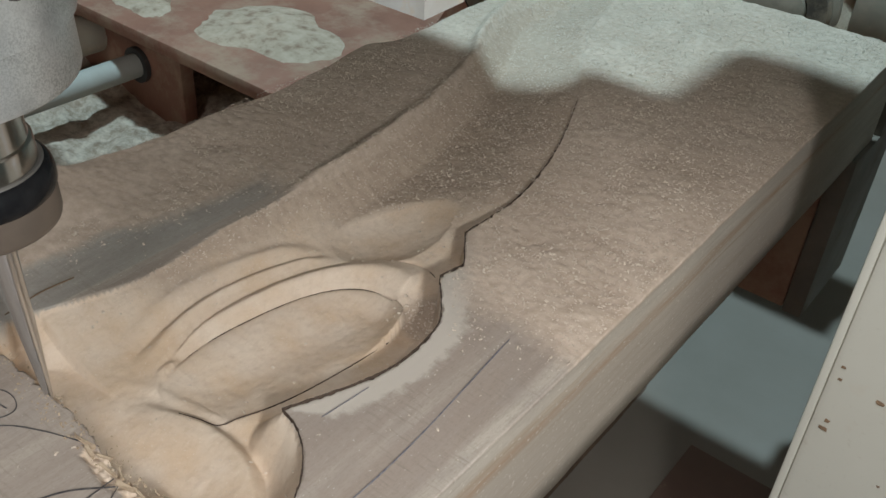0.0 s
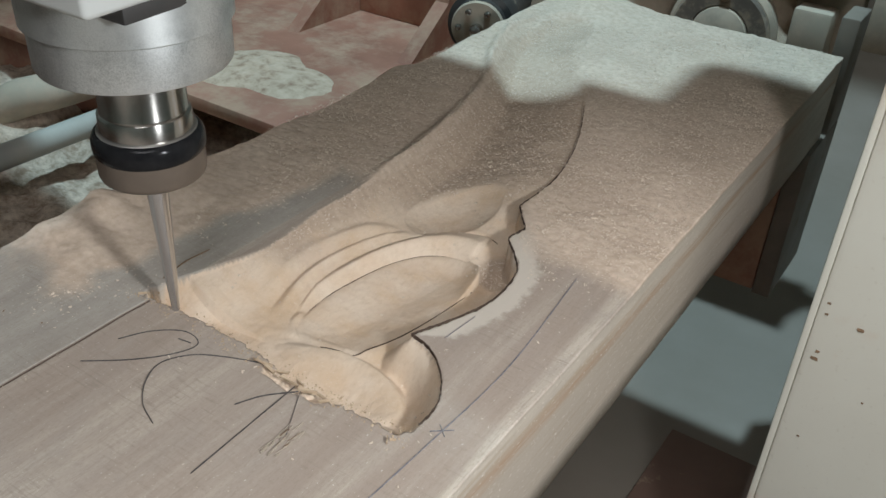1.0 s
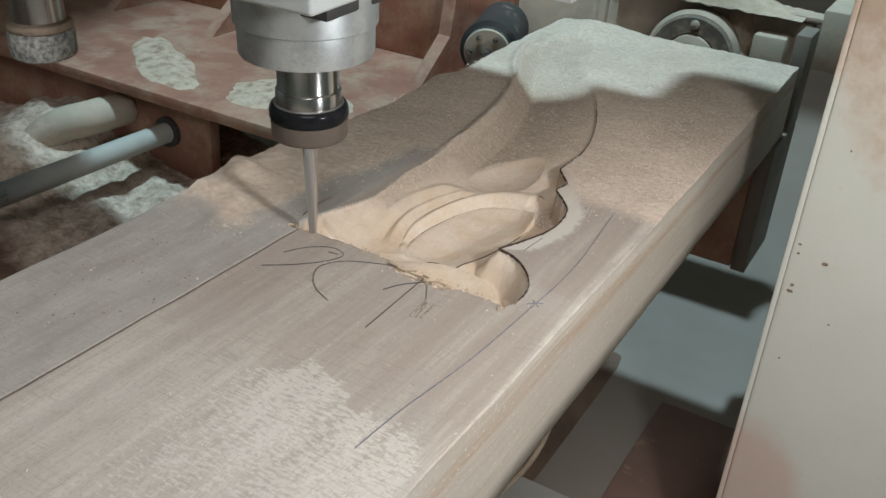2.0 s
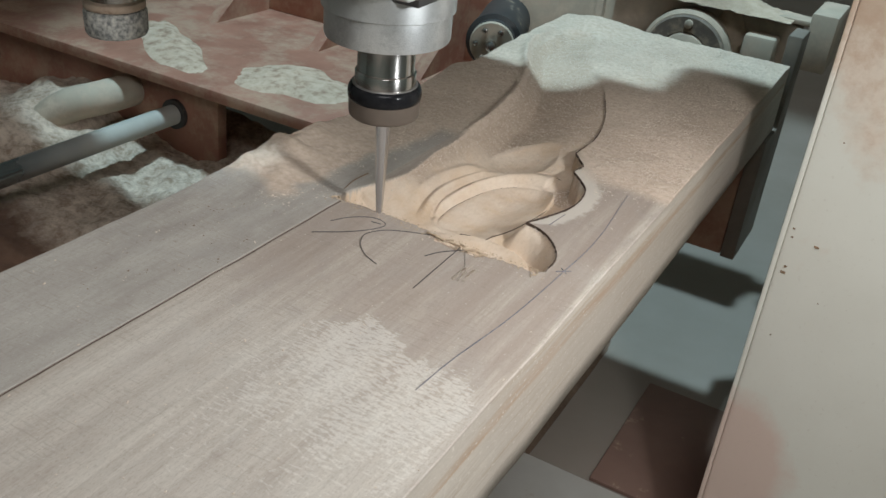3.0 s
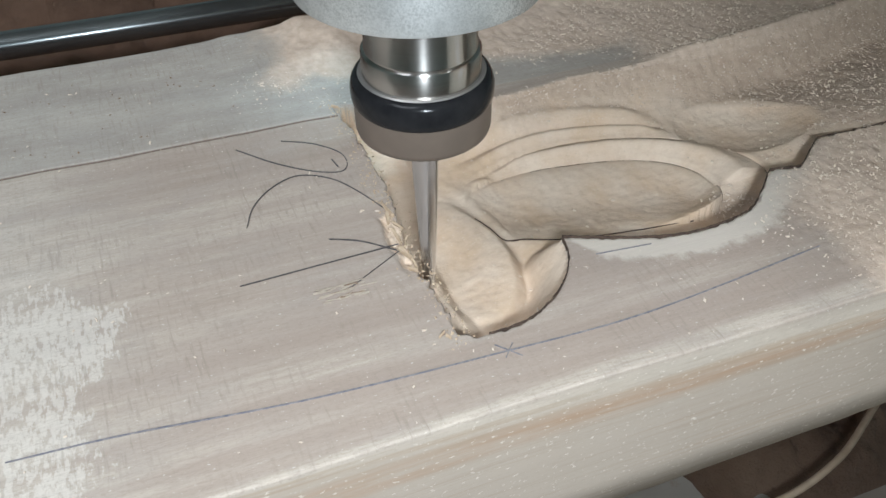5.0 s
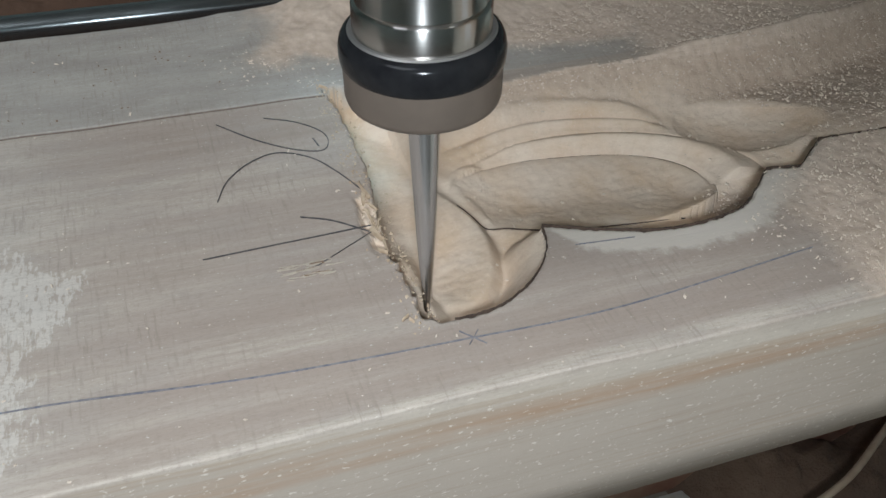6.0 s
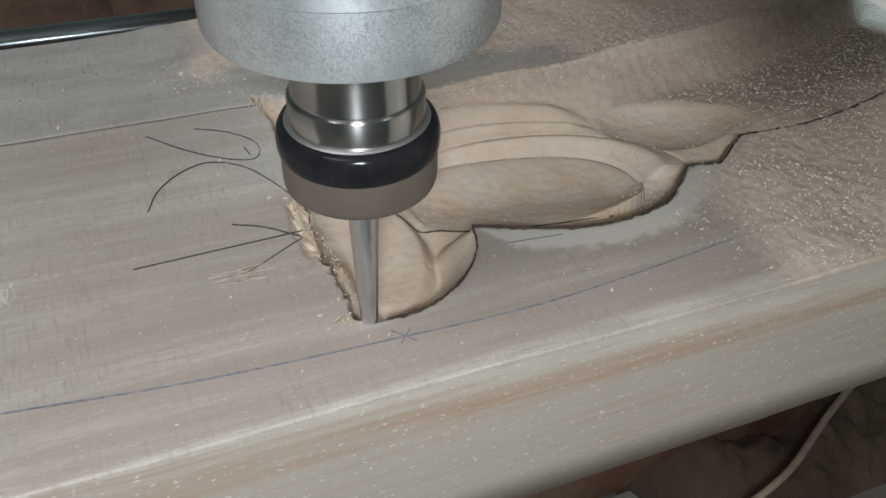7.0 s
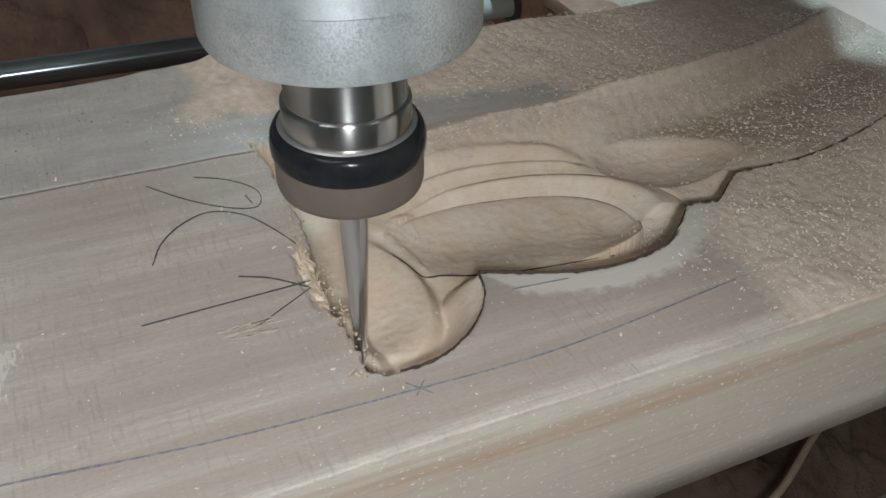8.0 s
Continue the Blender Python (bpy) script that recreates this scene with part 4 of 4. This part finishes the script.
    bmesh.ops.transform(bm, matrix=Matrix(((0, 1, 0, 0.0768), (1, 0, 0, -0.0200), (0, 0, 1, -0.0030), (0, 0, 0, 1))), verts=bm.verts)
    bmesh.ops.recalc_face_normals(bm, faces=bm.faces)
    part("rail_profile", bm, M_ALU, head, "stained white aluminium rail with open slots", smooth=False)
    part("carriage_plate", box(-0.09, 0.09, 0.0458, 0.0800, 0.205, 0.50, 0.003), M_WHITE, head)
    return head


def idle_head():
    """A neighbouring spindle, caked with dust."""
    head = empty("idle_spindle", pose(-0.33, 0.121, 0.06), "neighbouring steel spindle with a dust caked collet nut", "router head")
    part("nut", lathe([(0.014, 0.0), (0.0190, 0.0006), (0.0200, 0.0025), (0.0202, 0.0150), (0.0193, 0.0172), (0.0165, 0.0180)]), M_DUSTNUT, head, "grey nut speckled with caked dust")
    part("dust_collar", lathe([(0.0165, 0.0178), (0.0192, 0.0180), (0.0198, 0.0200), (0.0188, 0.0222), (0.0160, 0.0235)]), M_PALE, head, "ring of caked pale dust")
    part("nose", lathe([(0.0160, 0.0230), (0.0158, 0.0330), (0.0154, 0.0480)]), M_NOSE, head)
    part("housing", lathe([(0.0150, 0.0462), (0.0388, 0.0468), (0.0394, 0.0480), (0.0394, 0.0622), (0.0412, 0.0632), (0.0412, 0.40)], 64), M_SPINDLE, head)
    part("carriage_plate", box(-0.06, 0.06, 0.030, 0.0800, 0.20, 0.50, 0.003), M_WHITE, head)
    return head


def drill_head():
    head = empty("drill_spindle", pose(-0.54, 0.121, 0.06), "far steel spindle holding a twisted drill", "router head")
    bm = bmesh.new()
    rings = []
    for i in range(60):
        z = -0.055 + i * 0.001
        a = i * 0.32
        r = 0.0038 * min(1, 0.2 + i / 6)
        rings.append([bm.verts.new((r * (1 if k % 2 == 0 else 0.45) * math.cos(a + k * math.pi / 2), r * (1 if k % 2 == 0 else 0.45) * math.sin(a + k * math.pi / 2), z)) for k in range(4)])
    for a, b in zip(rings, rings[1:]):
        for k in range(4):
            bm.faces.new((a[k], a[(k + 1) % 4], b[(k + 1) % 4], b[k]))
    part("drill", bm, M_NOSE, head, "twisted steel drill")
    part("housing", lathe([(0.012, 0.003), (0.0205, 0.004), (0.0206, 0.022), (0.016, 0.023), (0.016, 0.046), (0.0394, 0.047), (0.0412, 0.40)], 48), M_SPINDLE, head)
    part("carriage_plate", box(-0.06, 0.06, 0.030, 0.0800, 0.20, 0.50, 0.003), M_WHITE, head)
    return head


# ---------------------------------------------------------------- the machine round the board
def column():
    col = empty("gantry_column", pose(0, 0, 0), "cream painted gantry column with worn dusty front", "machine column")
    part("plate", box(0.066, 0.42, 0.388, 0.640, -0.438, 0.3095, 0.004), M_PANEL, col)
    part("edge_trim", box(0.0625, 0.0665, 0.389, 0.40, -0.40, 0.30, 0.0008), M_PANEL, col)
    rng = random.Random(8)
    for x, z, w in ((0.0735, -0.083, 0.0035), (0.0740, -0.078, 0.0020), (0.091, -0.055, 0.0030), (0.0715, -0.045, 0.0018), (0.072, -0.052, 0.0016), (0.086, 0.030, 0.0012), (0.079, -0.14, 0.0012), (0.105, -0.10, 0.0014)):
        b = box(x - w / 2, x + w / 2, 0.3872, 0.3882, z - w * 0.3, z + w * 0.3)
        for v in b.verts:
            v.co += Vector((rng.uniform(-1, 1), 0, rng.uniform(-1, 1))) * w * 0.22
        part("scuff", b, M_DARK, col, "dark chip in the paint", smooth=False)
    tagged(part("name_plate", box(0.117, 0.20, 0.3862, 0.3879, 0.024, 0.14, 0.0004), M_PAPER, None), "white metal name plate on the cream column", "name plate")


def gantry():
    g = empty("gantry", pose(0, 0, 0), "heavy grey gantry beam carrying the spindles", "gantry")
    # beam out of view, its back edge set by the shadow it casts
    part("beam", box(-1.5, 0.42, 0.2005, 0.466, 0.31, 0.46, 0.01), M_GREY, g)
    # two unseen blocks, added to step that shadow on the panel
    part("shadow_block", box(-0.105, 0.42, 0.4665, 0.578, 0.32, 0.44, 0.012, 3), M_GREY, g)
    part("shadow_strip", box(-0.150, -0.085, 0.450, 0.491, 0.301, 0.3095, 0.003), M_GREY, g)


def table_frame():
    f = empty("table_frame", pose(0, 0, 0), "red oxide steel table frame caked with sawdust", "machine frame")
    part("cross_beam", box(-0.245, -0.0125, 0.642, 0.690, -0.209, -0.0705, 0.002), M_RED, f)
    part("end_plate", box(-0.0120, 0.0030, 0.641, 0.735, -0.211, -0.0712, 0.001), M_POST, f, "end plate coloured dark for its shade")
    part("side_beam", box(-0.0120, 0.0030, 0.692, 0.735, -0.0711, 0.028, 0.002), M_POST, f, "upright coloured dark for its shade")
    bm = box(-1.30, -0.42, 0.562, 1.02, -0.186, -0.170, 0.002)
    part("shelf", bm, M_RED, f, "red steel shelf with pale dust on it")
    part("bearing_plate", box(-1.30, -0.70, 0.600, 0.618, -0.32, -0.1862, 0.002), M_RED, f)
    part("support", box(-0.50, -0.43, 0.60, 0.69, -0.439, -0.1862, 0.002), M_RED, f)
    for x in (-0.52, -0.70, -0.90, -1.12):
        out = [(0.0, 0.0), (0.0, 0.16), (0.03, 0.16), (0.05, 0.06), (0.13, 0.0)]
        b = bmesh.new()
        va = [b.verts.new((x, 0.93 - u, -0.1698 + v)) for u, v in out]
        vb = [b.verts.new((x + 0.02, 0.93 - u, -0.1698 + v)) for u, v in out]
        b.faces.new(va)
        b.faces.new(vb[::-1])
        for i in range(5):
            j = (i + 1) % 5
            b.faces.new((va[i], vb[i], vb[j], va[j]))
        bmesh.ops.recalc_face_normals(b, faces=b.faces)
        part("gusset", b, M_RED, f)
    # two low pale mounds put where light falls on the shelf
    for cx, cy, turn, a, b, seed in ((-0.845, 0.665, -0.58, 0.135, 0.036, 3), (-0.622, 0.660, 0.05, 0.085, 0.066, 9)):
        bm = bmesh.new()
        rings = []
        for k in range(15):
            ring = []
            for i in range(64):
                w = 2 * math.pi * i / 64
                r = k / 14 * (1 + 0.30 * noise.noise(Vector((math.cos(w) * 1.5, math.sin(w) * 1.5, seed))) + 0.07 * noise.noise(Vector((math.cos(w) * 7, math.sin(w) * 6, seed))))
                u, v = a * r * math.cos(w), b * r * math.sin(w)
                x, y = cx + u * math.cos(turn) - v * math.sin(turn), cy + u * math.sin(turn) + v * math.cos(turn)
                z = -0.1697 + 0.008 * (1 - (k / 14) ** 2) * (1 + 0.6 * noise.noise(Vector((x * 70, y * 70, 1)))) if k < 14 else -0.1703
                ring.append(bm.verts.new((x, y, z)))
            rings.append(ring)
        for p, q in zip(rings, rings[1:]):
            for i in range(64):
                bm.faces.new((p[i], q[i], q[(i + 1) % 64], p[(i + 1) % 64]))
        bmesh.ops.remove_doubles(bm, verts=bm.verts, dist=0.00001)
        bmesh.ops.recalc_face_normals(bm, faces=bm.faces)
        tagged(part("light_patch", bm, M_PALE), "low pale mound standing for a patch of light on the red shelf", "sawdust", kind="stuff")
    part("back_plate", box(-1.30, -0.43, 0.932, 0.95, -0.1697, 0.10, 0.002), M_RED, f)


FAR_FROM, FAR = Vector((0.127, -0.281, 0.255)), 1.20


def far_beam():
    back = Matrix.Translation(FAR_FROM * (1 - FAR)) @ Matrix.Scale(FAR, 4)
    b = empty("tail_beam", back, "dusty grey cast beam across the far end", "machine frame")
    part("rail", box(-0.37, -0.006, 0.745, 0.765, -0.16, 0.030, 0.004), M_CAST, b)
    part("rib", box(-0.235, -0.226, 0.735, 0.7448, -0.15, 0.028, 0.001), M_CAST, b)
    part("end_post", box(0.0035, 0.030, 0.72, 0.80, -0.010, 0.050, 0.002), M_CAST, b)
    part("top_flange", box(-0.37, 0.003, 0.742, 0.770, 0.0304, 0.036, 0.001), M_CAST, b)
    face = pose(-0.118, 0.744, -0.024, 90, 0, 0)
    hub = part("bearing_hub", lathe([(0.048, 0.0), (0.051, 0.004), (0.051, 0.022), (0.047, 0.026), (0.030, 0.027)], 48, m=face), M_CAST, b, "round dusty bearing housing")
    part("seal_ring", lathe([(0.046, 0.0262), (0.044, 0.030), (0.028, 0.030), (0.027, 0.0268)], 48, m=face), M_SEAL, hub, "dark worn seal ring")
    part("hub_cap", lathe([(0.027, 0.0262), (0.026, 0.033), (0.018, 0.037), (0.006, 0.038)], 32, m=face), M_CAST, hub, "cap buried in pale dust")
    part("cap_bolt", lathe([(0.0050, 0.0), (0.0048, 0.005), (0.0030, 0.006)], 12, m=pose(-0.118, 0.716, 0.013, 90, 0, 0)), M_CAST, hub)
    part("block", box(-0.058, -0.024, 0.715, 0.744, -0.03, 0.016, 0.004), M_CAST, b, "small dust covered block")
    # drifts of dust on the beam
    bm = bmesh.new()
    bmesh.ops.create_grid(bm, x_segments=48, y_segments=16, size=0.5)
    for v in bm.verts:
        u, w = v.co.x, v.co.y
        z = 0.034 * math.exp(-((u - 0.05) / 0.22) ** 2) * (1 - (2 * w) ** 2) + 0.002 * noise.noise(Vector((u * 20, w * 8, 3)))
        v.co = Vector((-0.115 + u * 0.20, 0.752 + w * 0.060, 0.034 + max(z, -0.004)))
    lean = bmesh.new()
    bmesh.ops.create_grid(lean, x_segments=40, y_segments=20, size=0.5)
    for v in lean.verts:
        u, w = v.co.x, v.co.y + 0.5
        crown = math.exp(-((u + 0.02) / 0.26) ** 2) + 0.35 * math.exp(-((u - 0.34) / 0.10) ** 2)
        v.co = Vector((-0.078 + u * 0.130, 0.704 + w * 0.042, -0.060 + w * 0.098 * crown + 0.0025 * noise.noise(Vector((u * 14, w * 9, 5)))))
    bmesh.ops.transform(lean, matrix=back, verts=lean.verts)
    tagged(part("dust_drift", lean, M_HEAP), "drift of pale sawdust leaning on the bearing housing", "sawdust", kind="stuff")
    bmesh.ops.transform(bm, matrix=back, verts=bm.verts)
    tagged(part("dust_drift", bm, M_HEAP), "drift of pale sawdust on the far beam", "sawdust", kind="stuff")


def motor():
    m = empty("motor", pose(-0.345, 0.700, -0.055), "small dark motor with a dusty flanged end", "motor")
    t = pose(0, 0, 0, 90, 0, 18)
    part("body", lathe([(0.030, -0.10), (0.032, -0.098), (0.032, -0.004), (0.034, 0.0), (0.034, 0.010), (0.028, 0.012), (0.028, 0.020), (0.016, 0.021)], 40, m=t), M_BLACK, m)
    part("end_cap", lathe([(0.0275, 0.0202), (0.026, 0.024), (0.012, 0.0245)], 32, m=t), M_CAST, m, "grey end cap with bolts")
    for a in range(6):
        p = t @ Vector((0.019 * math.cos(a * 1.047), 0.019 * math.sin(a * 1.047), 0.0243))
        part("bolt", lathe([(0.0032, 0.0), (0.0032, 0.003), (0.0022, 0.0036)], 10, m=Matrix.Translation(p) @ t.to_3x3().to_4x4()), M_NOSE, m)
    part("shaft", lathe([(0.006, 0.024), (0.006, 0.034), (0.004, 0.035)], 16, m=t), M_NOSE, m)


def guide_rods():
    def rod(name, pts, r, mat, label, cat):
        return tagged(part(name, tube(pts, r), mat), label, cat)
    rod("guide_rod", [(-0.777, -1.4, -0.240), (-0.777, 0.30, -0.240), (-0.777, 0.599, -0.240)], 0.0145, M_ROD, "thick polished steel guide rod dusted with sawdust", "guide rod")
    rod("guide_rod", [(-1.17, -1.4, -0.240), (-1.17, 0.30, -0.240), (-1.17, 0.599, -0.240)], 0.0145, M_ROD, "thick polished steel guide rod dusted with sawdust", "guide rod")
    for x in (-0.777, -1.17):
        tagged(part("bushing", lathe([(0.0150, 0.0), (0.0215, 0.0), (0.0215, 0.006), (0.0150, 0.006)], 32, m=pose(x, 0.5998, -0.240, 90, 0, 0)), M_BLACK), "dark steel bushing round the guide rod", "bushing")
    rod("pipe", spline([(-0.86, 0.598, -0.225), (-0.86, 0.58, -0.225), (-0.87, 0.545, -0.228), (-0.90, 0.52, -0.24), (-0.93, 0.50, -0.27), (-0.935, 0.495, -0.33)]), 0.024, M_CAST, "bent grey pipe half buried in sawdust", "pipe")
    rod("cable", spline([(-0.22, 0.70, -0.33), (-0.162, 0.561, -0.35), (-0.122, 0.477, -0.352), (-0.125, 0.42, -0.385), (-0.16, 0.36, -0.420), (-0.20, 0.33, -0.431)]), 0.0028, M_CABLE, "thin beige cable hanging under the panel", "cable")


def dust_bed():
    """The heaped sawdust in the trough beside the panel."""
    bm = bmesh.new()
    bmesh.ops.create_grid(bm, x_segments=150, y_segments=260, size=0.5)
    for v in bm.verts:
        x, y = -0.86 + v.co.x * 1.1, -0.28 + v.co.y * 2.0
        p = Vector((x, y, 0))
        z = -0.290 + 0.022 * noise.noise(p * 6) + 0.012 * noise.noise(p * 19) + 0.008 * noise.noise(p * 48) + 0.004 * noise.noise(p * 110)
        z += 0.045 * math.exp(-((x + 0.96) / 0.09) ** 2) + 0.03 * math.exp(-((x + 0.40) / 0.10) ** 2)
        v.co = Vector((x, y, z))
    bed = part("sawdust_bed", bm, M_TROUGH)
    co = np.empty(3 * len(bed.data.vertices))
    bed.data.vertices.foreach_get("co", co)
    # grows towards the far end, where the bed is coloured as lit
    lit = smooth01(0.22, 0.44, co[1::3] + 0.25 * (co[0::3] + 0.75))
    bed.data.attributes.new("lit", "FLOAT", "POINT").data.foreach_set("value", lit.astype(np.float32))
    tagged(bed, "lumpy brown and pale sawdust filling the trough", "sawdust", kind="stuff")
    bm = bmesh.new()
    bmesh.ops.create_grid(bm, x_segments=70, y_segments=110, size=0.5)
    for v in bm.verts:
        x, y = -0.24 + v.co.x * 0.22, 0.58 + v.co.y * 0.36
        rim = max(0.0, 1 - (2 * v.co.x) ** 4) * max(0.0, 1 - (2 * v.co.y) ** 4)
        p = Vector((x, y, 7))
        v.co = Vector((x, y, -0.4405 + rim * (0.030 + 0.035 * noise.noise(p * 11) + 0.018 * noise.noise(p * 31) + 0.008 * noise.noise(p * 80))))
    tagged(part("floor_plate", box(-0.20, 0.60, -0.60, 0.466, -0.4396, -0.4335, 0.001), M_SHEET), "thin grey steel plate lying on the floor", "steel plate")
    tagged(part("rusty_plate", box(-0.058, 0.0655, 0.474, 0.686, -0.4397, -0.4345, 0.001), M_RUST), "dark red rusty steel plate lying on the floor", "steel plate")
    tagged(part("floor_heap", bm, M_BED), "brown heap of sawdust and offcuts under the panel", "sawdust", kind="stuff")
    tagged(part("trough", box(-1.42, -0.305, -1.3, 0.60, -0.439, -0.34), M_GREY), "grey steel trough full of sawdust under the rods", "trough")
    tagged(part("panel_support", box(-0.243, -0.205, -0.9, 0.60, -0.438, -0.0704, 0.002), M_RED), "red steel rail carrying the wooden panel", "support rail")


room()
wooden_panel()
drawing()
knot_and_specks()
frayed_rim_shade()
crease_shade_lines()
splinters()
loose_flakes()
HEAD, IDLE, DRILL = milling_head(), idle_head(), drill_head()
column()
gantry()
table_frame()
far_beam()
motor()
guide_rods()
dust_bed()


def motions():
    rows = [(0.0, -0.1268, 0.0722), (0.5, -0.1366, 0.0705), (1.0, -0.1526, 0.0676), (1.5, -0.1596, 0.0607), (1.7, -0.1588, 0.0600), (2.8, -0.1455, 0.0620), (3.0, -0.1396, 0.0640), (3.5, -0.1242, 0.0668),
            (4.0, -0.1054, 0.0616), (4.5, -0.0952, 0.0425), (4.7, -0.0801, 0.0485), (5.2, -0.0640, 0.0550), (5.8, -0.0466, 0.0650), (6.0, -0.0428, 0.0695), (6.5, -0.0313, 0.0512), (7.0, -0.0308, 0.0518), (7.5, -0.0434, 0.0696), (8.0, -0.0503, 0.0571)]
    walk(HEAD, [(t, pose(x, 0.121, z, LEAN)) for t, x, z in rows])
    walk(IDLE, [(t, pose(x - 0.21, 0.121, z, LEAN)) for t, x, z in rows])
    walk(DRILL, [(t, pose(x - 0.42, 0.121, z, LEAN)) for t, x, z in rows])


motions()
